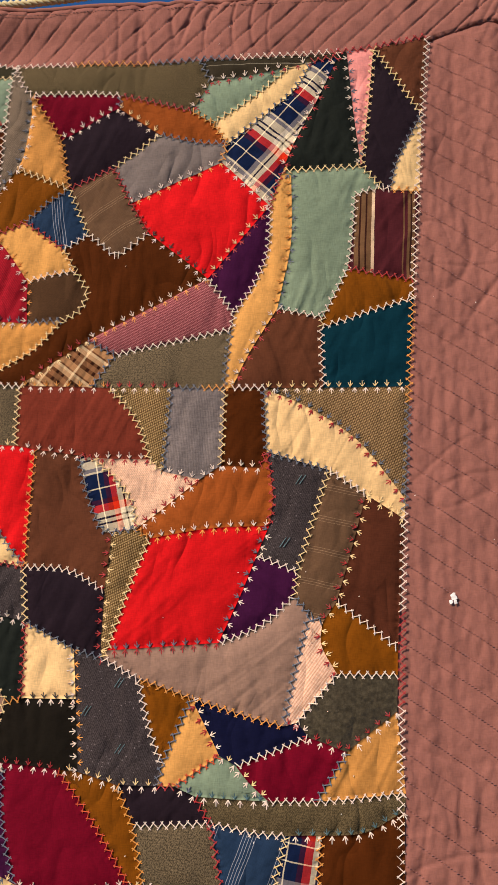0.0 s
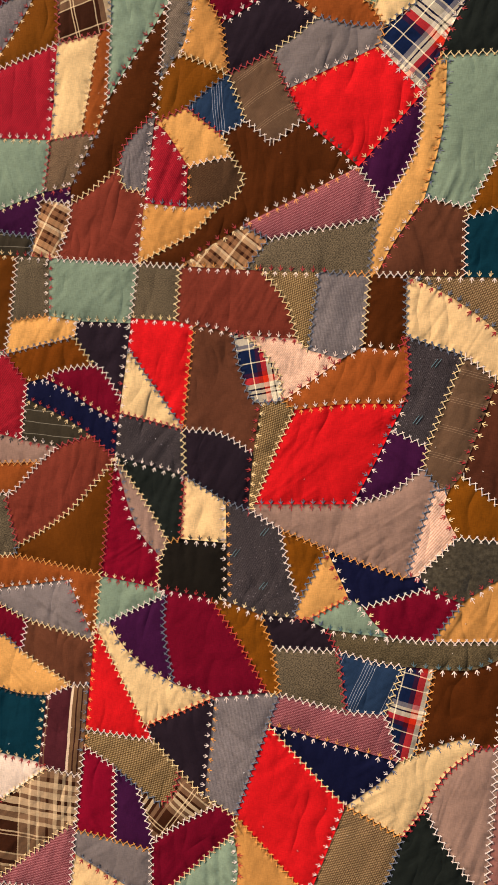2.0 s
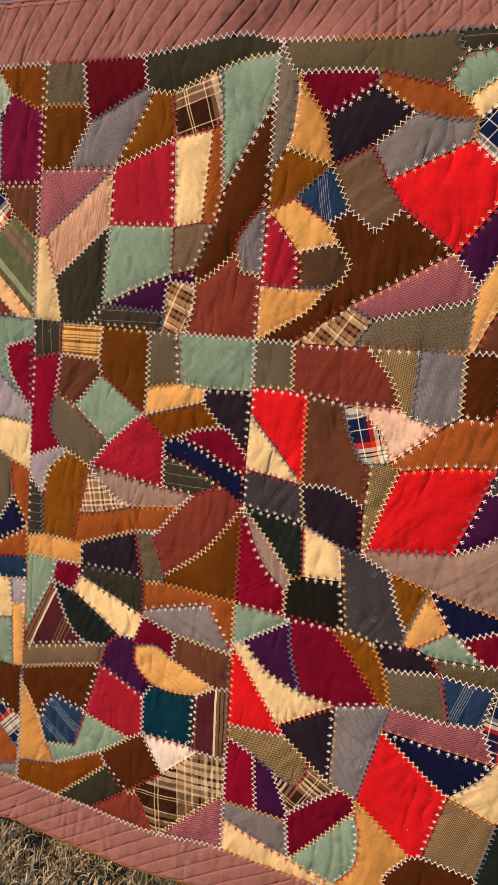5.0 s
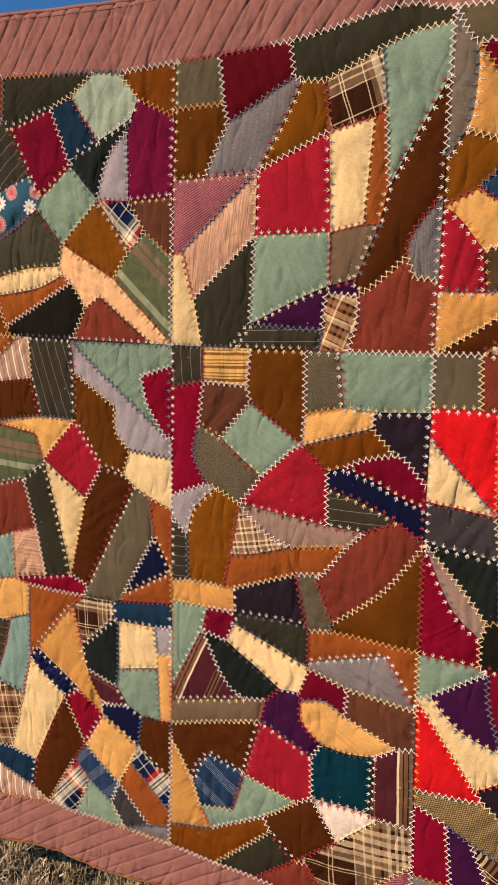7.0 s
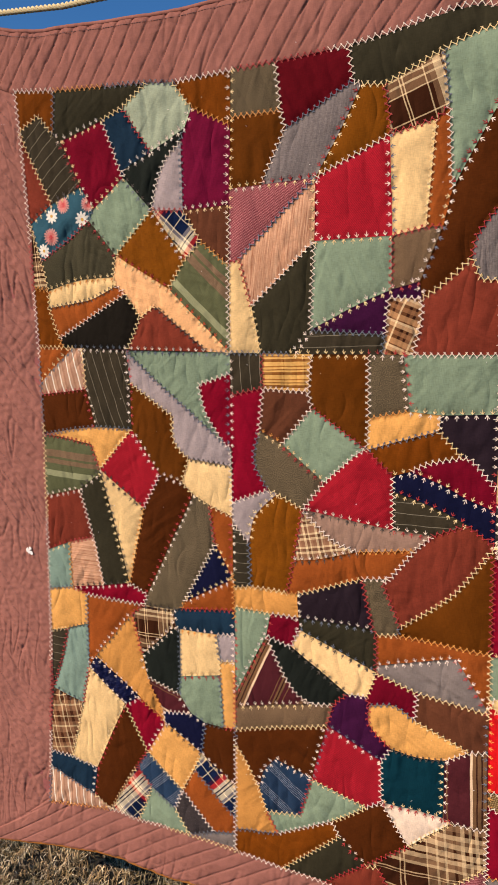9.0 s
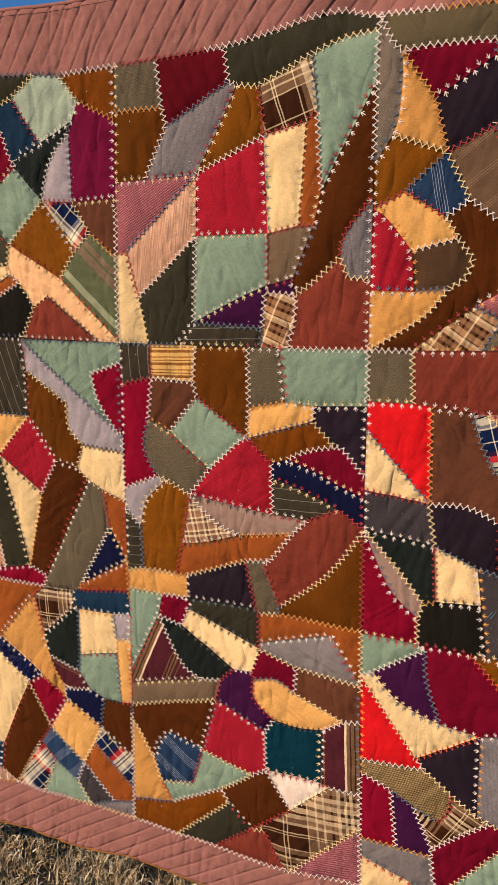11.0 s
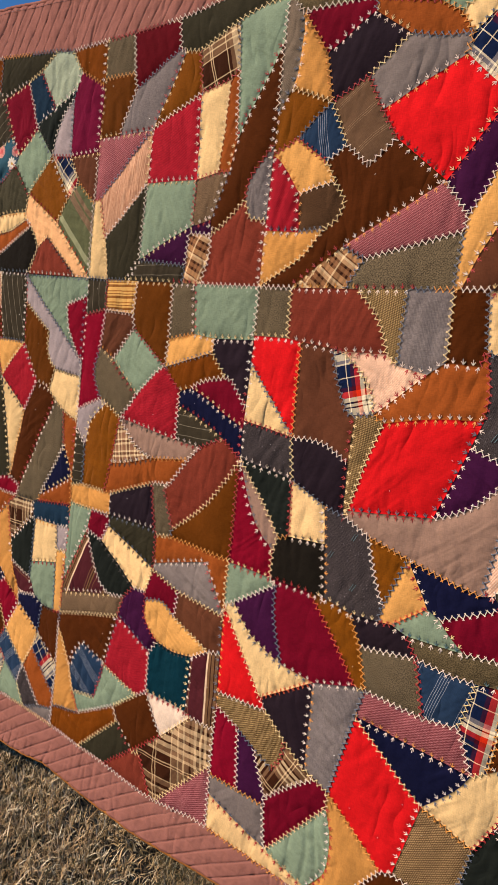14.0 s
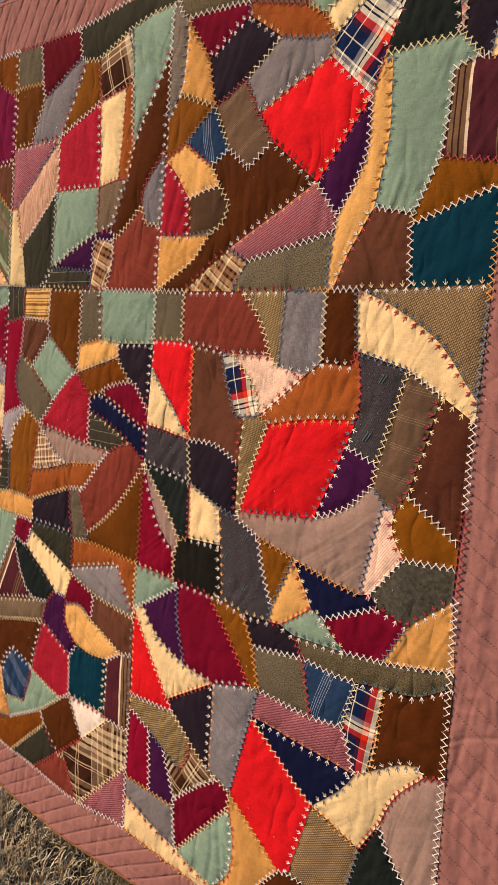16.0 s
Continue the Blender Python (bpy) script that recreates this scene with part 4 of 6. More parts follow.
right_lower.update(ai3=(45.2, 52.4), ai4=(42.6, 47.9), R11=(53.5, 54.8), R12=(53.2, 42.2), R13=(53.2, 36.6), aj1=(47.3, 48.6), aj2=(40.4, 34.7), aj3=(40.2, 37.8), aj4=(46.6, 34.9), ak1=(31.8, 39.0), al1=(24.1, 59.3), al5=(29.8, 54.5))
right_lower.update(al3=(30.0, 38.5), al4=(20.7, 46.1), ao1=(16.2, 47.9), ao2=(12.4, 50.8), ap1=(7.0, 55.8), ap2=(3.0, 61.8), ap3=(8.2, 54.1), ap4=(-1.9, 53.5), aq1=(12.0, 47.8), aq2=(10.3, 45.4), aq3b=(6.6, 47.1), aq3=(3.0, 49.1))
right_lower.update(aq4=(-1.9, 51.2), ar1=(18.2, 47.1), ar2=(13.7, 43.9), ar3=(9.5, 40.2), as1=(3.8, 39.0), as2=(-2.1, 39.1), as3=(9.3, 38.8), as4=(10.1, 31.6), as5=(-2.1, 35.6), at1=(17.9, 29.4), at2=(21.4, 28.0), at3=(12.8, 28.4))
right_lower.update(at4=(-2.2, 29.5), au1=(20.6, 43.6), au2=(21.6, 39.3), au3=(21.1, 33.7), av1=(26.5, 34.0), av2=(26.2, 31.4), av3=(27.7, 27.8), av5=(40.1, 27.3), av6=(30.7, 27.6), BR=(54.0, 27.3))
patch(right_lower, "tweed_gray", "G1 G2 G3 G4")
patch(right_lower, "brown_red", "G2 b1 b2 b3 b4b b4 b5 G3")
patch(right_lower, "tweed_gold", "b1 c1 c2 b3 b2")
patch(right_lower, "cord_gray", "c1 c3 c4 p3 c2")
patch(right_lower, "dark_brown", "c3 d1 d2 d3 c4")
patch(right_lower, "tweed_tan", "d1 d4 R5 e1 e2 e3 e4 e5")
patch(right_lower, "cream", "d1 e5 e4 e3 e2 e1 e6 f1 f2 d2")
patch(right_lower, "slate", "d2 f2 f4 f5 f6 f7 d3b")
patch(right_lower, "stripe_tweed", "f2 f1 g1 g2 g3 g4 f5b f5 f4", -10)
patch(right_lower, "brown_dk", "f1 e6 h1 h2 g2 g1")
patch(right_lower, "ochre", "g2 h2 h3 h4 i1 g3")
patch(right_lower, "stripe_pink", "g4 g3 i1 h4 i2 i3 g5", -35)
patch(right_lower, "velvet_gray", "h4 h3 j0 j1 j2 i2")
patch(right_lower, "gold_tan", "j0 k0 k1 k2 j1")
patch(right_lower, "burgundy", "j2 j1 k2 k1 k3 l2 l1")
patch(right_lower, "navy", "m1 i4 i3 i2 j2 l1 l3")
patch(right_lower, "red", "n1 n2 f7 f6 n3 n4 n5 n6")
patch(right_lower, "purple", "f6 f5 f5b o1 n4 n3")
patch(right_lower, "taupe", "n5 n4 o1 f5b g4 g5 i3 i4 m1 m2 m3")
patch(right_lower, "rust", "p1 p2 p3 c4 d3 d2 d3b f7 n2 n1")
patch(right_lower, "pale_pink", "b4b b3 c2 p3 p2 p1 q1 q2")
patch(right_lower, "plaid_blue", "b4 b4b q2 q1 p1 q5 q3 q4", -75)
patch(right_lower, "brown", "b5 b4 q4 q3 q5 r1 r2 r3")
patch(right_lower, "tweed_gold", "q5 p1 n1 n6 n5 m3 r4 r1")
patch(right_lower, "eggplant", "r3 r2 r1 r4 m3 s1 s2")
patch(right_lower, "cream", "s2 s1 s3 s4")
patch(right_lower, "slate", "s1 m3 m2 t1 t2 t3 t4 t5 s3")
patch(right_lower, "ochre", "m2 m1 t2 t1")
patch(right_lower, "gold", "m1 l3 u1 t3 t2")
patch(right_lower, "sage", "l3 l1 l2 k3 u2 u2c u1")
patch(right_lower, "black", "s4 s3 t5 v1 w1 w0 x4")
patch(right_lower, "red", "G4 G3 b5 r3 x1")
patch(right_lower, "butter", "x1 r3 x2")
patch(right_lower, "slate", "x2 r3 s2 x3")
patch(right_lower, "black_green", "x3 s2 s4 x4 x5")
patch(right_lower, "taupe", "x3 x5 x4 w0 x6")
patch(right_lower, "crimson_dk", "x3 x6 w0 w1 x7")
patch(right_lower, "sage", "x7 w1 w2 y1 y2 y3")
patch(right_lower, "purple", "y2 y1 w2 z1 z2 z3 z4")
patch(right_lower, "burgundy", "w2 w1 v1 aa1 aa2 aa3 z2 z1")
patch(right_lower, "ochre", "v1 t5 t4 ab2 ab3 aa2 aa1")
patch(right_lower, "eggplant", "t4 t3 u1 u2c ac1 ab2")
patch(right_lower, "tweed_olive", "u2c u2 k3 k1 k0 ad1 ad2 af3 af1 ad4 ac1")
patch(right_lower, "tweed_gray", "ab2 ac1 ae1 ab3")
patch(right_lower, "stripe_blue", "ac1 ad4 af1 af2 ae1", 70)
patch(right_lower, "plaid_blue", "af1 af3 ag1 ag2 ag3 ag4 af2", -8)
patch(right_lower, "dark_brown", "af3 ad2 ad1 R10 ah1 ah2 ah3 ag2 ag1")
patch(right_lower, "butter", "ai1 ai0 ag3 ag2 ah3 ah2 ah1 ai2 ai3 ai4")
patch(right_lower, "taupe", "ai3 ai2 ah1 R10 R11 R12 aj1")
patch(right_lower, "black_green", "ai4 ai3 aj1 R12 R13 aj4 aj2 aj3")
patch(right_lower, "tweed_tan", "ai1 ai4 aj3 ak1")
patch(right_lower, "red", "al1 al5 ai1 ak1 al3 al4")
patch(right_lower, "navy", "al1 ag3 ai0 ai1 al5")
patch(right_lower, "mauve_tweed", "ab3 ae1 af2 ag4 ag3 al1")
patch(right_lower, "cord_gray", "aa3 aa2 ab3 al1 al4 ar1 ao1")
patch(right_lower, "butter", "y3 y2 z4 z3 z2 aa3 ap1 ap2")
patch(right_lower, "red", "y3 ap2 ap1 ap3 ap4")
patch(right_lower, "eggplant", "ap1 aa3 ao1 ao2 ap3")
patch(right_lower, "tweed_gold", "ap4 ap3 ao2 aq1 aq2 aq3b aq3 aq4")
patch(right_lower, "plaid_brown", "aq2 aq1 ao2 ao1 ar1 ar2 ar3 aq3b", -30)
patch(right_lower, "crimson_dk", "aq4 aq3 as1 as2")
patch(right_lower, "purple", "aq3 aq3b ar3 as3 as1")
patch(right_lower, "gray", "as2 as1 as3 as4 as5")
patch(right_lower, "cream", "as5 as4 at1 at2 at3 at4")
patch(right_lower, "burgundy", "as3 ar3 ar2 ar1 al4 au1 as4")
patch(right_lower, "sage", "as4 au1 au2 au3 at1")
patch(right_lower, "gold_tan", "al4 al3 av1 av2 av3 at2 at1 au3 au2 au1")
patch(right_lower, "dark_brown", "al3 ak1 aj3 aj2 av5 av6 av3 av2 av1")
patch(right_lower, "plaid_brown", "aj2 aj4 R13 BR av5", 20)



# ---- seams between patches, drawn as soft curves ----
def curve(pts, step=0.0045):
    """Points along a smooth curve through pts, ends included."""
    if len(pts) == 2:
        n = max(1, round(math.dist(*pts) / step))
        return [[tuple(a + (b - a) * i / n for a, b in zip(*pts)) for i in range(n + 1)]]
    legs = []
    for i in range(len(pts) - 1):
        p0, p1, p2, p3 = (np.array(pts[max(0, min(len(pts) - 1, i + k))]) for k in (-1, 0, 1, 2))
        n = max(1, round(float(np.linalg.norm(p2 - p1)) / step))
        leg = []
        for j in range(n + 1):
            t = j / n
            q = 0.5 * (2 * p1 + (p2 - p0) * t + (2 * p0 - 5 * p1 + 4 * p2 - p3) * t * t + (3 * p1 - p0 - 3 * p2 + p3) * t ** 3)
            leg.append(tuple(q))
        leg[0], leg[-1] = tuple(pts[i]), tuple(pts[i + 1])
        legs.append(leg)
    return legs


def bends(a, b, c, most=50):
    u, v = (b[0] - a[0], b[1] - a[1]), (c[0] - b[0], c[1] - b[1])
    return abs(math.degrees(math.atan2(u[0] * v[1] - u[1] * v[0], u[0] * v[0] + u[1] * v[1]))) > most


owners = {}
for i, (block, fabric, names, turn, start) in enumerate(PATCHES):
    for a, b in zip(names, names[1:] + names[:1]):
        owners.setdefault((id(block), frozenset((a, b))), []).append(i)
LEG, SEAMS = {}, []
for i, (block, fabric, names, turn, start) in enumerate(PATCHES):
    at = {n: (block[n][0] / 100, block[n][1] / 100) for n in names}
    n = len(names)
    keys = [(id(block), frozenset((names[k], names[(k + 1) % n]))) for k in range(n)]
    breaks = [k for k in range(n) if set(owners[keys[k - 1]]) != set(owners[keys[k]]) or bends(at[names[k - 1]], at[names[k]], at[names[(k + 1) % n]])]
    breaks = breaks or [0]
    for j, k in enumerate(breaks):
        end = breaks[(j + 1) % len(breaks)]
        run = [k]
        while (run[-1] + 1) % n != end:
            run.append((run[-1] + 1) % n)
        if keys[run[0]] in LEG:
            continue
        legs = curve([at[names[q]] for q in run] + [at[names[(run[-1] + 1) % n]]])
        for q, leg in zip(run, legs):
            LEG[keys[q]] = (names[q], leg)
        if len(owners[keys[run[0]]]) == 2:
            SEAMS.append(([p for leg in legs for p in leg[:-1]] + [legs[-1][-1]], {PATCHES[o][1] for o in owners[keys[run[0]]]}))


def nearest_edge(pts, ring):
    a = np.array(ring)
    b = np.roll(a, -1, 0)
    d, run = np.full(len(pts), 9.0), np.zeros(len(pts))
    p, so_far = np.array(pts), 0.0
    for q, r in zip(a, b):
        ab = r - q
        t = np.clip(((p - q) @ ab) / max(1e-12, ab @ ab), 0, 1)
        e = np.linalg.norm(p - q - t[:, None] * ab, axis=1)
        l = math.sqrt(ab @ ab)
        run = np.where(e < d, so_far + t * l, run)
        d = np.minimum(d, e)
        so_far += l
    return d, run


def inside(pts, ring):
    p, hit = np.array(pts), np.zeros(len(pts), bool)
    for (x1, z1), (x2, z2) in zip(ring, ring[1:] + ring[:1]):
        if z1 == z2:
            continue
        hit ^= ((z1 > p[:, 1]) != (z2 > p[:, 1])) & (p[:, 0] < (x2 - x1) * (p[:, 1] - z1) / (z2 - z1) + x1)
    return hit


from mathutils.geometry import delaunay_2d_cdt


def sew_patch(i, block, fabric, names, turn, start):
    ring = []
    for a, b in zip(names, names[1:] + names[:1]):
        first, leg = LEG[(id(block), frozenset((a, b)))]
        ring += (leg if first == a else leg[::-1])[:-1]
    xs, zs = [p[0] for p in ring], [p[1] for p in ring]
    s = 0.0042
    grid = [(x + (0.5 * s if r % 2 else 0), z) for r, z in enumerate(np.arange(min(zs), max(zs), s * 0.87)) for x in np.arange(min(xs), max(xs), s)]
    if grid:
        ok = inside(grid, ring) & (nearest_edge(grid, ring)[0] > 0.0022)
        grid = [g for g, k in zip(grid, ok) if k]
    pts = ring + [tuple(g) for g in grid]
    got = delaunay_2d_cdt([Vector(p) for p in pts], [], [list(range(len(ring)))], 1, 1e-6)
    flat, tris = [tuple(v) for v in got[0]], [tuple(f) for f in got[2]]
    area = sum((flat[b][0] - flat[a][0]) * (flat[c][1] - flat[a][1]) - (flat[b][1] - flat[a][1]) * (flat[c][0] - flat[a][0]) for a, b, c in tris)
    if area < 0:
        tris = [t[::-1] for t in tris]
    d, run = nearest_edge(flat, ring)
    verts = []
    for (x, z), q, w in zip(flat, d, run):
        pull = noise.noise((w * 70, i * 3.7, 0.0))
        draw = 0.0017 * pull * max(0.0, 1 - q / 0.012) * min(1.0, q / 0.002)
        verts.append((x, -billow(x, z) - puff(float(q)) - draw, z))
    # the turned-under edge
    n0, m = len(verts), len(ring)
    verts += [(x, 0.004 - billow(x, z), z) for x, z in ring]
    walls = [(k, n0 + k, n0 + (k + 1) % m, (k + 1) % m) for k in range(m)]
    c, sn = math.cos(radians(turn)), math.sin(radians(turn))
    rnd = random.Random(i * 7 + 3)
    ox, oz = rnd.random(), rnd.random()
    if start:
        ox, oz = -(block[start][0] * c + block[start][1] * sn) / 100, (block[start][0] * sn - block[start][1] * c) / 100
    uvs = [(x * c + z * sn + ox, -x * sn + z * c + oz) for x, y, z in verts]
    m2 = len(ring)
    turns = np.array([p for k, p in enumerate(ring) if bends(ring[k - 1], p, ring[(k + 1) % m2], 28)] or [ring[0]])
    far = np.min(np.linalg.norm(np.array(flat)[:, None, :] - turns[None], axis=2), axis=1)
    wide = max(1.0, 0.0185 / max(0.002, float(np.max(d))))
    edge = [(float(w) + i, float(q * wide + 0.02 * max(0.0, 1 - e / 0.014))) for w, q, e in zip(run, d, far)] + [(i, 0.02)] * m
    mesh_object("patch", verts, tris + walls, FABRIC[fabric], quilt, SAYS[fabric] + " patch", uvs, edge=edge)


for i, (block, fabric, names, turn, start) in enumerate(PATCHES):
    sew_patch(i, block, fabric, names, turn, start)


# ---- embroidery over the seams ----
def cords(name, lines, radius, material, parent, label="", kind=""):
    """Threads as thin four-sided cords; lines: pairs of places."""
    if not lines:
        return None
    a, b = np.array([l[0] for l in lines]), np.array([l[1] for l in lines])
    w = b - a
    w /= np.maximum(1e-9, np.linalg.norm(w, axis=1))[:, None]
    up = np.array((0, -1.0, 0))
    side = np.cross(w, up)
    side /= np.maximum(1e-9, np.linalg.norm(side, axis=1))[:, None]
    nor = np.cross(side, w)
    ring = [side, nor, -side, -nor]
    v = np.concatenate([a + r * radius for r in ring] + [b + r * radius * 0.8 for r in ring])
    n = len(lines)
    k = np.arange(n)
    f = []
    for q in range(4):
        p = (q + 1) % 4
        f.append(np.stack([k + q * n, k + p * n, k + (p + 4) * n, k + (q + 4) * n], 1))
    ob = mesh_object(name, v.tolist(), np.concatenate(f).tolist(), material, parent, label)
    if kind:
        tagged(ob, kind=kind)
    return ob


def along(path, s):
    """The place and the way at s metres along a flat path."""
    for p, q in zip(path, path[1:]):
        d = math.dist(p, q)
        if s <= d or q is path[-1]:
            t = s / max(d, 1e-9)
            return (p[0] + (q[0] - p[0]) * t, p[1] + (q[1] - p[1]) * t), ((q[0] - p[0]) / max(d, 1e-9), (q[1] - p[1]) / max(d, 1e-9))
        s -= d


def over(path, s, off, lift=0.0004):
    (x, z), (tx, tz) = along(path, max(0.0, s))
    x, z = x - tz * off, z + tx * off
    return (x, -billow(x, z) - puff(abs(off)) - lift, z)


def length(path):
    return sum(math.dist(p, q) for p, q in zip(path, path[1:]))


def herringbone(path, rnd, w=0.0041, pitch=0.0096):
    """Crossed zigzag stitches: each leg runs a little past the next one."""
    out, total = [], length(path)
    n = max(2, round(total / (pitch * 0.5)))
    step = total / n
    for k in range(n):
        side = 1 if k % 2 else -1
        j = lambda: rnd.uniform(-0.0005, 0.0005)
        a, b = max(0.0, step * (k - 0.26) + j()), min(total, step * (k + 1.26) + j())
        out.append((over(path, a, -side * (w + j()), 0.0003), over(path, b, side * (w + j()), 0.0006)))
    return out


def crows_feet(path, rnd, side, pitch=0.0137, start=0.0):
    """Three prongs that spread from the seam, one foot after another."""
    out, total, s = [], length(path), start + 0.002
    while s < total - 0.002:
        tilt = rnd.uniform(-0.0008, 0.0008)
        for da, up in ((-0.0029, 0.0040), (0.0, 0.0068), (0.0029, 0.0040)):
            foot = over(path, s, side * 0.0009)
            tip = over(path, min(total, max(0.0, s + da + tilt * (up / 0.007) + rnd.uniform(-0.0004, 0.0004))), side * (0.0009 + up * rnd.uniform(0.88, 1.1)))
            out.append((foot, tip))
        s += pitch * rnd.uniform(0.9, 1.1)
    return out


HUE = dict(w="white", c="cream", o="orange", v="vermilion", r="red", s="slate", d="dark", t="teal")
SAID = dict(w="white", c="cream yellow", o="golden orange", v="vermilion", r="dark red", s="slate blue", d="dark brown", t="dusty teal")
# One word a seam: a single letter is a herringbone of that thread; two are crow's feet, above or on the
# near side first, then below; a dash leaves that side bare.
STITCHES = """
s c c c c wc ww rc dc c dc w cc ww r ww w c ww ww o wc s s w sd r c rd s r c c co c wc c rc c c o cv d c c w c c
d c w c o o cs c r wr wr s rw s c r r dw ww w w s w d c c c ww ww w dd c c c rw w o r w o d dd w cc cw r cd dw
w w r rc o s dw w r s d c r s r sd r wd ww r ww o w o ww ww ww w wo w s s w s c cr c r s d sw ws w ww wc cr w c
w wr s c c r c ww s wd wc c c c w s r c c w s s s w o w s w c c c w w cw rc rc r w s r r rw w ws wc cw c r
cw r r c ww ws wr r c c w s r w r c w ww wc w w s s r r w w w w r w wr o cw cw w s w c w cw r cw r rc w r wr
w wd w w cr w oc w s w c c cc w s c r r c o -w w c w wd w o w w c c r w o s c r r ws r r sd ww c w dd w w
wr wr w wc r w r c r r w sw c w s rw ww c w c w d cw cr w w r w c ws ww ww c r c c r s c w w c w r wr c r c
r c s wr r w w sw sw s ww o c o cw c r o o s wr c w r wr s wr r ww o ws c c c s w c o cr dw r wo r w w c w r
s r c w wo wo sw c c s c wo rc s w w w w os os wr s w w w w r w c w s c cw c wr r ww ww s c c ww wr s r ww sr cc
w s c w sw r rc rc s s c w w rc w rw s rw rw rw w s w cw w o cw rw wo sw sr c w o w c rw o c s s rc w o rc s s c
wo dw r w s cw cw wo s v r tw sw cw rw c c o s r ww c ws cr w w w s cs v ww ws o o c r w tw tw w r w c w o c w r
w ws ws r r o w w w s w w- c w o s ow s c c wo v c w w c c r s s w w w w o w o w sr cr c c c wr w c
""".split()


def embroider(path, code, rnd):
    if length(path) < 0.006:
        return
    if len(code) == 1:
        cords("stitching", herringbone(path, rnd), 0.00064, THREAD[HUE[code]], quilt, SAID[code] + " herringbone stitches")
        return
    (x0, z0), (x1, z1) = path[0], path[-1]
    flip = (x1 < x0) if abs(x1 - x0) >= abs(z1 - z0) else (z1 < z0)
    for letter, side in zip(code, (-1, 1) if flip else (1, -1)):
        if letter != "-":
            cords("stitching", crows_feet(path, rnd, side, start=0.0075 * (side < 0)), 0.00064, THREAD[HUE[letter]], quilt, SAID[letter] + " crow's-foot stitches")


for k, (path, cloths) in enumerate(SEAMS):
    embroider(path, STITCHES[k], random.Random(100 + k))


def edge_run(*pts):
    """A long seam through pts in centimetres."""
    return [p for leg in curve([(x / 100, z / 100) for x, z in pts]) for p in leg[:-1]] + [(pts[-1][0] / 100, pts[-1][1] / 100)]


# long seams: the path, the axis that tells its spans apart, and where each span ends with its stitches
LONG = [
    (edge_run((-2.2, 29.5), (-2, 48.5), (-1.6, 67.6), (-1.1, 86.7), (-0.4, 105.7), (0.3, 124.8), (1.2, 143.9), (2.1, 162.9)), 1, "50 w 65 so 76 c 90 r 103 rw 112 ww 120 w 145 ww 170 w"),
    (edge_run((-45.7, 30.6), (-44.5, 49.3), (-43.6, 68.1), (-42.9, 86.9), (-42.1, 105.7), (-41, 124.5), (-39.5, 143.2), (-37.4, 162)), 1, "53 w 56 s 65 r 75 wr 83 o 93 rw 104 w 120.5 sw 141 w 170 wc"),
    (edge_run((-80, 122.2), (-60.9, 121.2), (-41.8, 120.3), (-22.7, 119.7), (-3.6, 119.2), (15.5, 119), (34.5, 119.1), (53.6, 119.4)), 0, "-72 c -61.5 sw -44 ws -31 s -19 cc -12.5 rw 6.5 w 17 ow 26 rw 29 s 32.5 o 36.5 w 60 cw"),
    (edge_run((-77.7, 164.8), (-69.5, 163.7), (-51.7, 162.1), (-47.5, 161.5), (-37.7, 161.5), (-30.4, 161.5), (-19.6, 161.7), (-13.2, 162.4), (-3.4, 163.9), (2.4, 162.6), (19.9, 161.5), (26.8, 161.8), (40.7, 161.9), (45.2, 162.1), (48.5, 162.5), (55, 163.7)), 0, "-70 w -60 o -47 s -37 w -23 r 10 w 20 o 31 s 43 w 60 r"),
    (edge_run((-88.7, 30), (-86.4, 49.2), (-84.4, 68.5), (-82.6, 87.7), (-81.1, 107), (-79.8, 126.3), (-78.6, 145.5), (-77.5, 164.8)), 1, "36 s 46 w 61 r 90 w 108 c 120 s 132 w 140 r 170 w"),
    (edge_run((-88.9, 30), (-73.2, 31.8), (-66.6, 31.3), (-55.1, 31.3), (-45.7, 30.6), (-36.4, 29.9), (-28.8, 29.4), (-23.6, 28.7), (-16, 28.3), (-14.6, 28.4), (-2.4, 29.5), (12.8, 28.4), (21.4, 28), (30.7, 27.6), (40.1, 27.3), (54, 27.3)), 0, "-74 o -60 w -45 c -2 w 14 o 60 w"),
    (edge_run((53.9, 27.3), (53.3, 46.8), (53, 66.3), (53, 85.7), (53.2, 105.2), (53.7, 124.7), (54.3, 144.2), (55.1, 163.7)), 1, "44 o 83.5 w 93.7 r 105 w 117.4 s 129.3 o 170 w"),
]
for k, (path, axis, spans) in enumerate(LONG):
    spans = spans.split()
    first = 0
    for j, (end, code) in enumerate(zip(spans[::2], spans[1::2])):
        last = first
        while last < len(path) - 1 and path[last][axis] < float(end) / 100:
            last += 1
        if last > first:
            embroider(path[first:last + 1], code, random.Random(900 + 40 * k + j))
        first = last


# ---- border strips, quilted in slanting channels ----
def between(table, v):
    return float(np.interp(v, [a for a, b in table], [b for a, b in table]))


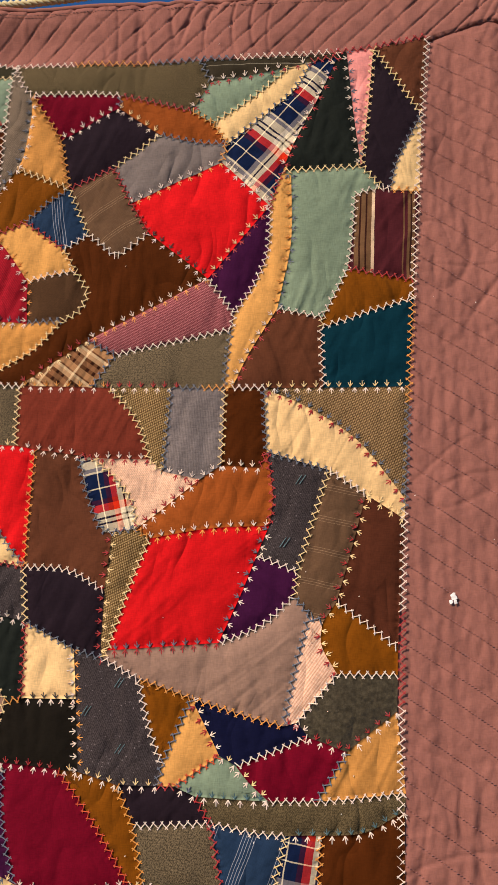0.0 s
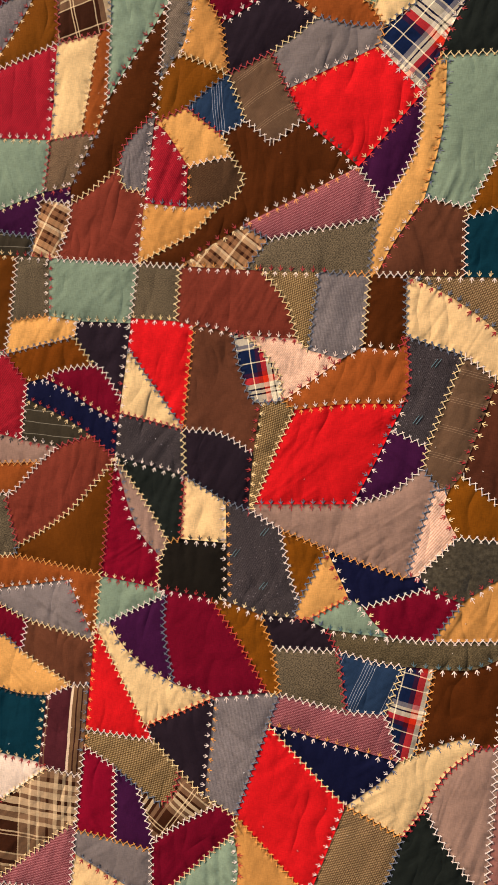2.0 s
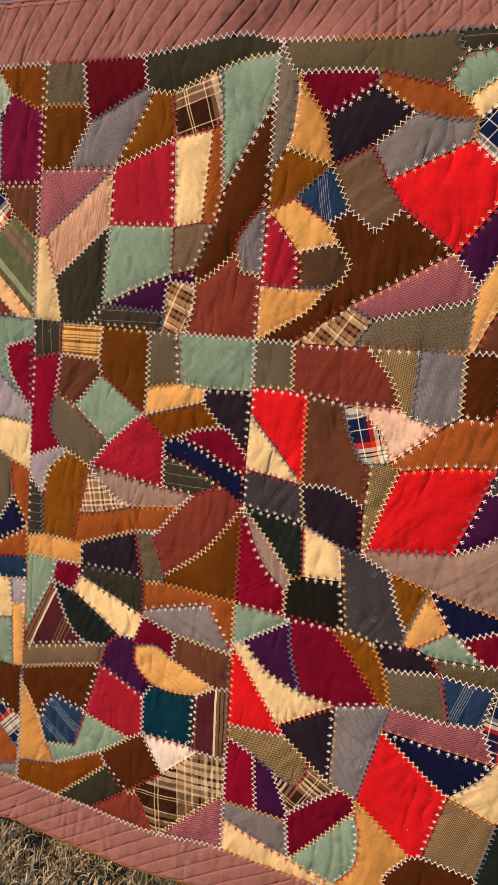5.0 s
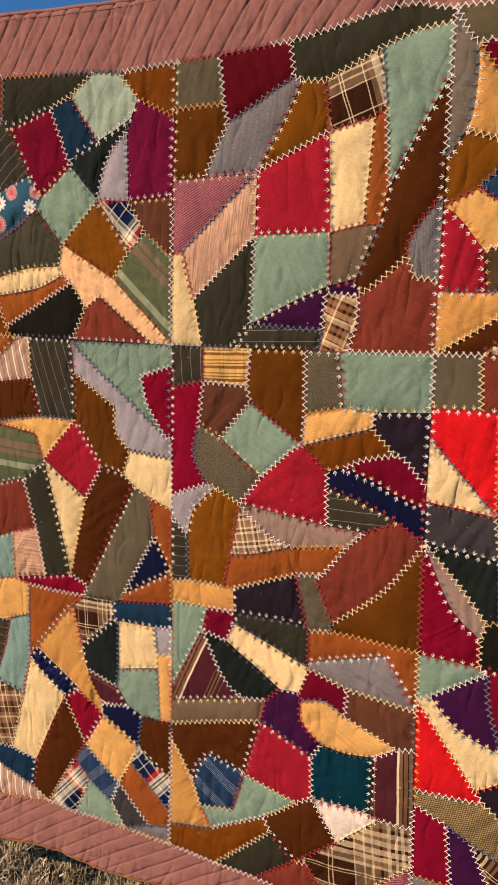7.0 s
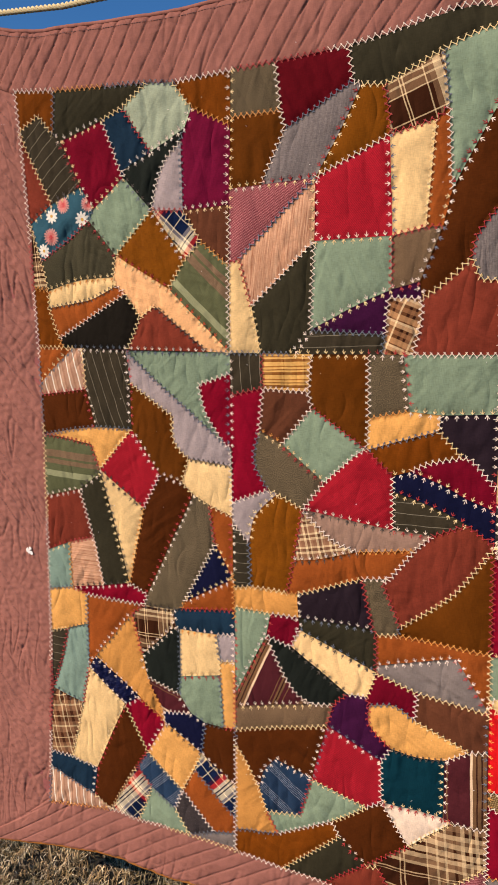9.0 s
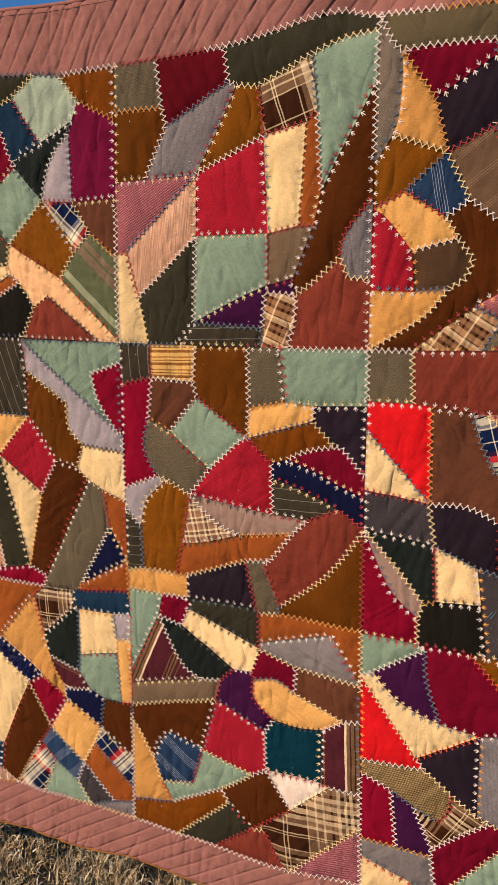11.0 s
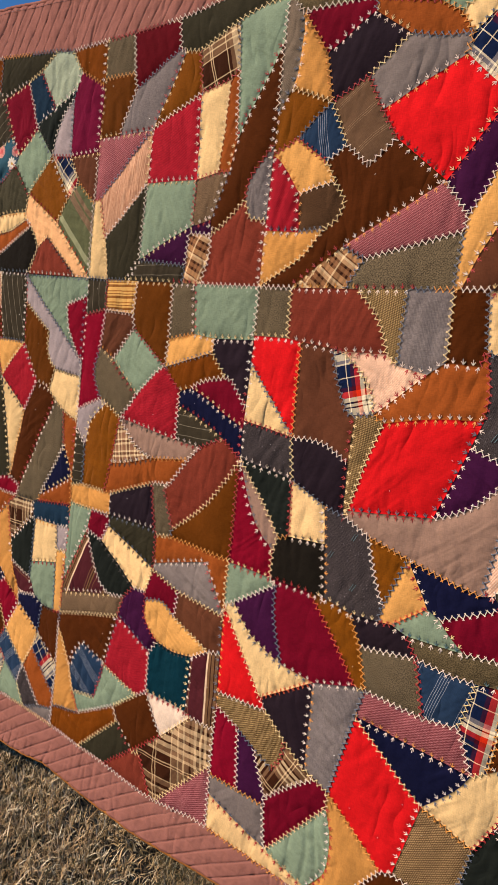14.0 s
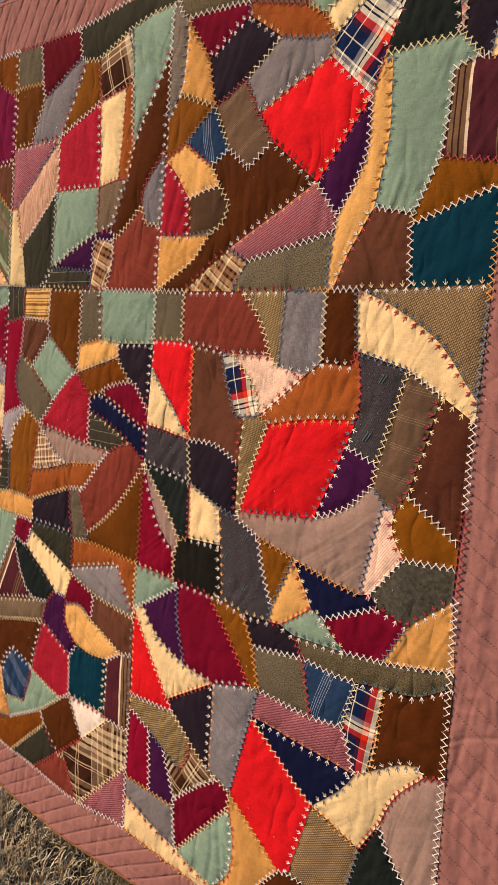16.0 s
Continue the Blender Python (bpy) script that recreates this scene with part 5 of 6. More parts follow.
TOP_EDGE = [(-1.04, 1.79), (-0.95, 1.78), (-0.803, 1.750), (-0.757, 1.737), (-0.714, 1.7295), (-0.669, 1.7265), (-0.62, 1.7225), (-0.566, 1.718), (-0.5, 1.7135), (-0.44, 1.7105), (-0.377, 1.711), (-0.275, 1.711), (-0.18, 1.708), (-0.1, 1.709), (-0.045, 1.7075), (-0.016, 1.7065), (0.036, 1.699), (0.074, 1.700), (0.12, 1.7015), (0.3, 1.699), (0.45, 1.70), (0.72, 1.715)]
TOP_SEAM = [(-0.96, 1.722), (-0.82, 1.668), (-0.777, 1.648), (-0.695, 1.637), (-0.517, 1.621), (-0.475, 1.615), (-0.377, 1.615), (-0.304, 1.615), (-0.196, 1.617), (-0.132, 1.624), (-0.034, 1.639), (0.024, 1.626), (0.199, 1.615), (0.268, 1.618), (0.407, 1.619), (0.452, 1.621), (0.485, 1.625), (0.55, 1.637), (0.582, 1.648), (0.626, 1.661), (0.645, 1.656), (0.72, 1.655)]
LOW_SEAM = [(-1.06, 0.183), (-0.973, 0.237), (-0.889, 0.3), (-0.732, 0.318), (-0.666, 0.313), (-0.551, 0.313), (-0.457, 0.306), (-0.364, 0.299), (-0.288, 0.294), (-0.236, 0.287), (-0.16, 0.283), (-0.146, 0.284), (-0.024, 0.295), (0.128, 0.284), (0.214, 0.28), (0.307, 0.276), (0.401, 0.273), (0.54, 0.273), (0.72, 0.26)]
LOW_EDGE = [(-1.08, 0.166), (-0.9, 0.197), (-0.80, 0.209), (-0.745, 0.212), (-0.66, 0.206), (-0.6, 0.201), (-0.545, 0.205), (-0.482, 0.213), (-0.40, 0.206), (-0.30, 0.197), (-0.2, 0.193), (-0.12, 0.197), (-0.05, 0.203), (0.086, 0.208), (0.2, 0.203), (0.4, 0.199), (0.72, 0.192)]
LEFT_EDGE = [(0.15, -1.056), (0.287, -1.05), (0.613, -1.018), (1.0, -0.992), (1.4, -0.968), (1.8, -0.955)]
LEFT_SEAM = [(0.3, -0.887), (0.492, -0.864), (0.685, -0.844), (0.877, -0.826), (1.07, -0.811), (1.263, -0.798), (1.455, -0.786), (1.648, -0.775), (1.8, -0.77)]
RIGHT_SEAM = [(0.273, 0.539), (0.468, 0.533), (0.663, 0.53), (0.857, 0.53), (1.052, 0.532), (1.247, 0.537), (1.442, 0.543), (1.637, 0.551), (1.8, 0.551)]
RIGHT_EDGE = [(0.15, 0.715), (1.8, 0.715)]


def phase_top(x, z):
    """Which quilting line of the top strip a place lies on: the lines stand steepest in the middle."""
    lean = 0.73 + 0.27 * min(1.0, ((x + 0.42) / 0.33) ** 2)
    return (x - (z - 1.66) * lean) / 0.0300 + 0.05 * noise.noise((x * 9, z * 9, 5.0))


def phase_low(x, z):
    return (z * 0.850 - x * 0.527) / 0.0225 + 0.10 * noise.noise((x * 9, z * 9, 5.0))


def phase_left(x, z):
    return (z + 1.15 * x) / 0.036 + 0.10 * noise.noise((x * 9, z * 9, 5.0))


def phase_right(x, z):
    return (z + 0.6 * x) / 0.0285 + 0.10 * noise.noise((x * 9, z * 9, 5.0))


def crinkle(x, z):
    """Hard wrinkles that run down the worn side strip in places, with small puckers between."""
    bend = noise.noise((x * 9, z * 6, 21.0))
    r = abs(noise.noise((x * 40 + 1.5 * bend, z * 8.0 + x * 3, 31.0)))
    s, t = 0.78 * x + 0.62 * z, 0.62 * x - 0.78 * z
    q = abs(noise.noise((s * 44 + 1.5 * bend, t * 5, 33.0)))
    deep = max(0.0, noise.noise((x * 7, z * 5, 35.0)) + 0.2)
    also = max(0.0, noise.noise((x * 8, z * 7, 36.0)) + 0.05)
    out = -0.0066 * deep * max(0.0, 1 - r * 8) ** 1.2 - 0.0060 * also * max(0.0, 1 - q * 9)
    return out + 0.0011 * noise.noise((x * 80, z * 120, 37.0)) + 0.0006 * noise.noise((x * 60, z * 10, 39.0))


def rumple(x, z):
    """Faint upright ripples and a few creases across the flatter side strip."""
    r = abs(noise.noise((x * 6 + 2 * noise.noise((x * 4, z * 4, 41.0)), z * 14, 43.0)))
    out = -0.0022 * max(0.0, 1 - r * 13) ** 1.3 * max(0.0, noise.noise((x * 5, z * 5, 45.0)) + 0.15)
    return out + 0.0015 * noise.noise((x * 90, z * 7, 47.0)) + 0.0010 * noise.noise((x * 140, z * 55, 49.0))


def channel(x, z, phase, deep):
    """Height over a quilted channel: rounded ridges with thin sunk lines, here and there tucked deep."""
    q = phase(x, z)
    f = abs((q % 1.0) - 0.5) * 2
    line = round(q)
    tuck = 0.85 + 0.7 * noise.noise(((x + z) * 28, line * 3.1, 2.0)) + 0.4 * noise.noise((x * 5, line * 1.7, 6.0))
    ripple = noise.noise(((x + z) * 70, line * 2.3, 4.0))
    return deep * (1 - 0.20 * f * f - 0.95 * max(0.2, tuck) * f ** 15) + 0.30 * deep * ripple * f * (1 - f ** 12) - 0.0016


def strip(name, label, nu, nv, place, phase, deep, worn=None):
    """A border strip as a quilted sheet with turned edges; place(u, v) gives x and z."""
    verts, faces, uvs, edge = [], [], [], []
    for i in range(nu + 1):
        for j in range(nv + 1):
            x, z = place(i / nu, j / nv)
            rim = min(j, nv - j, i, nu - i)
            y = -billow(x, z) - (channel(x, z, phase, deep) + 0.0022 * min(1.0, rim / 4) if rim else 0.0) + 0.0022
            if worn and rim:
                y -= worn(x, z) * min(1.0, rim / 5)
            verts.append((x, y - 0.0010 * noise.noise((x * 45, z * 30, 8.0)) - 0.0005 * noise.noise((x * 110, z * 90, 6.0)), z))
            uvs.append((x, z))
            edge.append((x + z, min(j, nv - j) / nv * 0.1))
    at = lambda i, j: i * (nv + 1) + j
    for i in range(nu):
        for j in range(nv):
            faces.append((at(i, j), at(i + 1, j), at(i + 1, j + 1), at(i, j + 1)))
    ring = [at(i, 0) for i in range(nu)] + [at(nu, j) for j in range(nv)] + [at(i, nv) for i in range(nu, 0, -1)] + [at(0, j) for j in range(nv, 0, -1)]
    n = len(verts)
    for k in ring:
        x, y, z = verts[k]
        verts.append((x, 0.0085 - billow(x, z), z))
        uvs.append((x, z))
        edge.append((x + z, 0.0))
    m = len(ring)
    faces += [(ring[k], n + k, n + (k + 1) % m, ring[(k + 1) % m]) for k in range(m)]
    return mesh_object(name, verts, faces, FABRIC["border"], quilt, label, uvs, edge=edge)


def top_place(u, v):
    x = -0.955 + u * (0.715 + 0.955)
    a, b = between(TOP_SEAM, x) - 0.006, between(TOP_EDGE, x)
    return x, a + (b - a) * v


def low_place(u, v):
    x = -1.055 + u * (0.715 + 1.055)
    a, b = between(LOW_EDGE, x), between(LOW_SEAM, x) + 0.006
    return x, a + (b - a) * v


def side_place(u, v, seam, edge, tuck):
    """A place on a side strip, whose ends follow the seams of the top and bottom strips."""
    z = 0.25 + u * 1.4
    for turn in range(3):
        a, b = between(edge, z), between(seam, z) + tuck
        x = b + (a - b) * v
        low, high = between(LOW_SEAM, x) + 0.004, between(TOP_SEAM, x) - 0.004
        z = low + u * (high - low)
    return x, z


def left_place(u, v):
    return side_place(u, v, LEFT_SEAM, LEFT_EDGE, 0.006)


def right_place(u, v):
    return side_place(u, 1 - v, RIGHT_SEAM, RIGHT_EDGE, -0.006)


strip("border_strip", "mauve cotton border strip quilted in slanting channels", 1100, 56, top_place, phase_top, 0.0026)
strip("border_strip", "mauve cotton border strip quilted in slanting channels", 1100, 64, low_place, phase_low, 0.0027)
strip("border_strip", "faded mauve cotton side strip with dotted quilting lines", 760, 100, left_place, phase_left, 0.0012, crinkle)
strip("border_strip", "faded mauve cotton side strip with dotted quilting lines", 640, 90, right_place, phase_right, 0.0009, rumple)


# ---- filling behind the patches ----
def batting():
    verts, faces, uvs = [], [], []
    nu, nv = 80, 80
    for y in (0.0045, 0.010):
        for i in range(nu + 1):
            x = -1.05 + 1.76 * i / nu
            for j in range(nv + 1):
                z0, z1 = between(LOW_EDGE, x) + 0.004, between(TOP_EDGE, x) - 0.004
                z = z0 + (z1 - z0) * j / nv
                q = max(x, between(LEFT_EDGE, z) + 0.004)
                verts.append((q, y - billow(q, z), z))
                uvs.append((q, z))
    k = (nu + 1) * (nv + 1)
    at = lambda i, j, b=0: b * k + i * (nv + 1) + j
    for i in range(nu):
        for j in range(nv):
            faces.append((at(i, j), at(i + 1, j), at(i + 1, j + 1), at(i, j + 1)))
            faces.append((at(i, j, 1), at(i, j + 1, 1), at(i + 1, j + 1, 1), at(i + 1, j, 1)))
    mesh_object("backing", verts, faces, FABRIC["backing"], quilt, "plain mauve backing cloth", uvs)


batting()


def rolled_edge(name, pts, radius, material, label):
    """A narrow bound edge rolled over the rim."""
    verts, faces = [], []
    for x, z in pts:
        for q in range(8):
            a = q * math.pi / 4
            verts.append((x + 0, 0.005 - billow(x, z) + radius * 1.5 * math.cos(a), z + radius * math.sin(a)))
    for i in range(len(pts) - 1):
        for q in range(8):
            faces.append((i * 8 + q, i * 8 + (q + 1) % 8, (i + 1) * 8 + (q + 1) % 8, (i + 1) * 8 + q))
    uv = [(v[0], v[2]) for v in verts]
    mesh_object(name, verts, faces, material, quilt, label, uv)


def side_roll(name, pts, radius, material, label):
    verts, faces = [], []
    for x, z in pts:
        for q in range(8):
            a = q * math.pi / 4
            verts.append((x + radius * math.sin(a), 0.005 - billow(x, z) + radius * 1.5 * math.cos(a), z))
    for i in range(len(pts) - 1):
        for q in range(8):
            faces.append((i * 8 + q, i * 8 + (q + 1) % 8, (i + 1) * 8 + (q + 1) % 8, (i + 1) * 8 + q))
    uv = [(v[0], v[2]) for v in verts]
    mesh_object(name, verts, faces, material, quilt, label, uv)


plain("binding", "worn golden brown binding", (146, 98, 54), mottle=0.3)
rolled_edge("binding", [(x, between(LOW_EDGE, x)) for x in np.linspace(-1.055, 0.715, 170)], 0.0034, FABRIC["binding"], "worn golden brown binding")
side_roll("binding", [(between(LEFT_EDGE, z), z) for z in np.linspace(0.172, 1.785, 150)], 0.0034, FABRIC["binding"], "worn golden brown binding")
side_roll("binding", [(between(RIGHT_EDGE, z), z) for z in np.linspace(0.156, 1.718, 150)], 0.0034, FABRIC["binding"], "worn golden brown binding")
rolled_edge("top_hem", [(x, between(TOP_EDGE, x)) for x in np.linspace(-0.955, 0.715, 170)], 0.004, FABRIC["border"], "folded mauve top hem")


# the stitched fold under the top hem
cords("hem_stitching", [tuple((x, -billow(x, between(TOP_EDGE, x)) - 0.0012, between(TOP_EDGE, x) - 0.009) for x in (a, a + 0.003)) for a in np.arange(-0.95, 0.70, 0.0048)], 0.0005, THREAD["mauve"], quilt, "dark running stitches along the hem", "stuff")


# ---- quilting thread in the border ----
def quilting(phase, way, across, reach, place_ok, label, sunk=0.0002, worn=lambda x, z: 0.0, yarn="mauve"):
    """Running stitches along the lines where the phase is whole; way: a line's rough direction; across: the way from line to line."""
    lines = []
    x0, x1, z0, z1 = reach
    for s in np.arange(0.0, 2.6, 0.0033):
        ends = None
        # walk across the lines and note every crossing
        bx, bz = x0 + way[0] * s, z0 + way[1] * s
        last = None
        for k in range(int(across[2] / 0.006)):
            x, z = bx + across[0] * k * 0.006, bz + across[1] * k * 0.006
            p = phase(x, z)
            if last is not None and math.floor(p) != math.floor(last[2]):
                t = (max(math.floor(p), math.floor(last[2])) - last[2]) / (p - last[2])
                cx, cz = last[0] + (x - last[0]) * t, last[1] + (z - last[1]) * t
                h = 0.0010
                a = (cx - way[0] * h, cz - way[1] * h)
                b = (cx + way[0] * h, cz + way[1] * h)
                if place_ok(*a) and place_ok(*b):
                    lines.append(tuple((u, -billow(u, v) - sunk - worn(u, v), v) for u, v in (a, b)))
            last = (x, z, p)
        if (bx > x1 and way[0] > 0) or bz > z1:
            break
    cords("quilting_thread", lines, 0.00042, THREAD[yarn], quilt, label, "stuff")


quilting(phase_top, (0.0, 1.0), (1.0, 0.0, 1.68), (-0.96, 0.72, 1.60, 1.80), lambda x, z: -0.95 < x < 0.705 and between(TOP_SEAM, x) + 0.002 < z < between(TOP_EDGE, x) - 0.012, "dotted lines of quilting thread")
quilting(phase_low, (1.0, 0.0), (0.0, 1.0, 0.20), (-1.07, 0.72, 0.14, 9.0), lambda x, z: -1.05 < x < 0.705 and between(LOW_EDGE, x) + 0.008 < z < between(LOW_SEAM, x), "dotted lines of quilting thread")
quilting(phase_left, (1.0, 0.0), (0.0, 1.0, 1.40), (-1.08, -0.74, 0.27, 9.0), lambda x, z: 0.29 < z < 1.64 and between(LEFT_EDGE, z) + 0.006 < x < between(LEFT_SEAM, z), "dotted lines of quilting thread", 0.0006, crinkle)
quilting(phase_right, (1.0, 0.0), (0.0, 1.0, 1.40), (0.50, 0.71, 0.27, 9.0), lambda x, z: 0.28 < z < 1.63 and between(RIGHT_SEAM, z) < x < 0.705, "dotted lines of quilting thread", 0.0003, rumple, "rose")


# ---- tufts of white filling that show through worn spots ----
white_fluff = bpy.data.materials.new("white_fluff")
white_fluff.use_nodes = True
wf = white_fluff.node_tree.nodes["Principled BSDF"]
wf.inputs["Base Color"].default_value, wf.inputs["Roughness"].default_value = (0.82, 0.78, 0.70, 1), 1.0


def tuft(x, z, size, seed):
    bm = bmesh.new()
    for k in range(7):
        rnd = random.Random(seed * 31 + k)
        at = Vector((x + rnd.uniform(-1, 1) * size, -billow(x, z) - 0.0015, z + rnd.uniform(-1, 1) * size))
        bmesh.ops.create_icosphere(bm, subdivisions=2, radius=size * rnd.uniform(0.35, 0.7), matrix=Matrix.Translation(at) @ Matrix.Diagonal((1, 0.2, 1, 1)))
    for v in bm.verts:
        v.co += Vector((noise.noise(v.co * 400), 0.5 * noise.noise(v.co * 380 + Vector((3, 3, 3))), noise.noise(v.co * 420 + Vector((7, 1, 2))))) * size * 0.35
    for v, at in zip(bm.verts, lean([v.co for v in bm.verts])):
        v.co = at
    me = bpy.data.meshes.new("tuft")
    bm.to_mesh(me)
    bm.free()
    me.materials.append(white_fluff)
    ob = new("tuft", me)
    ob.parent = quilt
    ob.matrix_parent_inverse = quilt.matrix_world.inverted()
    tagged(ob, "white tuft of filling in a worn hole")


tuft(0.587, 0.955, 0.0042, 1)
tuft(-0.878, 0.834, 0.0055, 2)


# loose basting stitches left in the grey wool, and lint
def basting(x, z, off):
    ends = ((x + off - 0.0035, z - 0.0055), (x + off + 0.0035, z + 0.0055))
    cords("basting_stitch", [tuple((u, -billow(u, v) - puff(0.05) - 0.0008, v) for u, v in ends)], 0.0005, THREAD["teal"], quilt, "short slanting teal basting stitch")


for x, z in ((0.413, 1.083), (0.397, 1.011), (0.214, 0.847), (0.177, 0.814), (0.219, 0.776)):
    basting(x, z, -0.0022)
    basting(x, z, 0.0022)


def lint():
    rnd, lines = random.Random(77), []
    for k in range(90):
        x, z = rnd.uniform(-0.85, 0.68), rnd.uniform(0.22, 1.66)
        a, l = rnd.uniform(0, math.tau), rnd.uniform(0.0006, 0.0022)
        y = -billow(x, z) - puff(0.05) - 0.0006
        lines.append(((x, y, z), (x + l * math.cos(a), y, z + l * math.sin(a))))
    cords("lint", lines, 0.0004, white_fluff, quilt, "tiny white flecks of lint", "stuff")


lint()


# ---- rope and clip ----
def material_rope():
    m = bpy.data.materials.new("rope")
    m.use_nodes = True
    b = m.node_tree.nodes["Principled BSDF"]
    n = m.node_tree.nodes.new("ShaderNodeTexNoise")
    n.inputs["Scale"].default_value = 180
    r = m.node_tree.nodes.new("ShaderNodeValToRGB")
    r.color_ramp.elements[0].color, r.color_ramp.elements[1].color = srgb(196, 170, 112), srgb(240, 226, 184)
    m.node_tree.links.new(n.outputs["Fac"], r.inputs[0])
    m.node_tree.links.new(r.outputs[0], b.inputs["Base Color"])
    b.inputs["Roughness"].default_value = 0.75
    return m


rope = new("rope")
rope.location = (0, 0.002, 1.69)
bpy.context.view_layer.update()
tagged(rope, "twisted straw-white rope strung as a clothesline", "rope")
ROPE_MAT = material_rope()
ROPE = [(-4.2, 2.2), (-0.82, 1.782), (-0.67, 1.764), (-0.60, 1.761), (-0.41, 1.7495), (-0.06, 1.722), (-0.036, 1.713), (-0.014, 1.7125), (0.03, 1.712), (0.10, 1.716), (4.2, 2.16)]
for strand in range(3):
    verts, faces = [], []
    xs = np.concatenate([np.arange(-4.2, -1.4, 0.006), np.arange(-1.4, 1.2, 0.002), np.arange(1.2, 4.2, 0.006)])
    for x in xs:
        a = x / 0.026 * math.tau + strand * math.tau / 3
        cy, cz = 0.002 + 0.0026 * math.cos(a), between(ROPE, x) + 0.0026 * math.sin(a)
        for q in range(6):
            b = q * math.tau / 6
            verts.append((x, cy + 0.0027 * math.cos(b), cz + 0.0027 * math.sin(b)))
    for i in range(len(xs) - 1):
        for q in range(6):
            faces.append((i * 6 + q, i * 6 + (q + 1) % 6, (i + 1) * 6 + (q + 1) % 6, (i + 1) * 6 + q))
    mesh_object("strand", verts, faces, ROPE_MAT, rope)


def rounded_box(name, size, at, bevel, material, parent, label="", tilt=0.0):
    bm = bmesh.new()
    bmesh.ops.create_cube(bm, size=1, matrix=Matrix.Translation(at) @ pose(0, 0, 0, tilt) @ Matrix.Diagonal((*size, 1)))
    bmesh.ops.bevel(bm, geom=bm.edges[:], offset=bevel, segments=3, affect="EDGES", profile=0.6)
    me = bpy.data.meshes.new(name)
    bm.to_mesh(me)
    bm.free()
    me.polygons.foreach_set("use_smooth", np.ones(len(me.polygons), dtype=bool))
    me.materials.append(material)
    ob = new(name, me)
    ob.parent = parent
    ob.matrix_parent_inverse = parent.matrix_world.inverted()
    if label:
        tagged(ob, label)
    return ob


black_plastic = bpy.data.materials.new("black_plastic")
black_plastic.use_nodes = True
bb = black_plastic.node_tree.nodes["Principled BSDF"]
bb.inputs["Base Color"].default_value, bb.inputs["Roughness"].default_value = (0.012, 0.012, 0.013, 1), 0.28
clip = new("clothes_clip")
GX, GRIP, GZ = lean([(-0.026, -billow(-0.026, 1.70), 1.735)])[0]
clip.location = (GX, GRIP, GZ - 0.039)
bpy.context.view_layer.update()
tagged(clip, "small black plastic clip gripping the quilt's top edge", "clip")
rounded_box("jaw", (0.023, 0.008, 0.078), (GX, GRIP - 0.0052, GZ), 0.0028, black_plastic, clip, tilt=3)
rounded_box("jaw", (0.023, 0.008, 0.078), (GX, GRIP + 0.0125, GZ), 0.0028, black_plastic, clip, tilt=-3)
rounded_box("spring", (0.012, 0.026, 0.008), (GX, GRIP + 0.0036, GZ + 0.017), 0.002, black_plastic, clip)


# ---- ground and grass ----
def material_soil():
    m = bpy.data.materials.new("soil")
    m.use_nodes = True
    t = m.node_tree
    b = t.nodes["Principled BSDF"]
    co = t.nodes.new("ShaderNodeTexCoord")
    n1, n2 = t.nodes.new("ShaderNodeTexNoise"), t.nodes.new("ShaderNodeTexNoise")
    n1.inputs["Scale"].default_value, n2.inputs["Scale"].default_value = 2.0, 60.0
    n2.inputs["Detail"].default_value = 6
    for n in (n1, n2):
        t.links.new(co.outputs["Object"], n.inputs["Vector"])
    r = t.nodes.new("ShaderNodeValToRGB")
    # soil tones darkened to stand in for the shade between grass blades
    r.color_ramp.elements[0].color, r.color_ramp.elements[1].color = srgb(18, 14, 8), srgb(56, 46, 28)
    t.links.new(n2.outputs["Fac"], r.inputs[0])
    mx = t.nodes.new("ShaderNodeMix")
    mx.data_type = "RGBA"
    t.links.new(n1.outputs["Fac"], mx.inputs[0])
    t.links.new(r.outputs[0], mx.inputs[6])
    mx.inputs[7].default_value = srgb(34, 32, 16)
    t.links.new(mx.outputs[2], b.inputs["Base Color"])
    bp = t.nodes.new("ShaderNodeBump")
    bp.inputs["Distance"].default_value = 0.02
    t.links.new(n2.outputs["Fac"], bp.inputs["Height"])
    t.links.new(bp.outputs[0], b.inputs["Normal"])
    b.inputs["Roughness"].default_value = 0.95
    return m


def lie(x, y):
    return 0.018 * noise.noise((x * 3, y * 3, 0.5)) + 0.008 * noise.noise((x * 11, y * 11, 1.5))


rows = np.concatenate([[-3000, -300, -40, -8], np.arange(-2, 2.01, 0.08), [8, 40, 300, 3000]])
gv = [(float(x), float(y), lie(x, y) - 0.004 if max(abs(x), abs(y)) < 5 else 0.0) for x in rows for y in rows]
gn = len(rows)
gf = [(i * gn + j, (i + 1) * gn + j, (i + 1) * gn + j + 1, i * gn + j + 1) for i in range(gn - 1) for j in range(gn - 1)]
ground = mesh_object("ground", gv, gf, material_soil())
tagged(ground, "dry lawn ground with bare soil, coloured dark for the shade between blades", "ground", kind="structure")


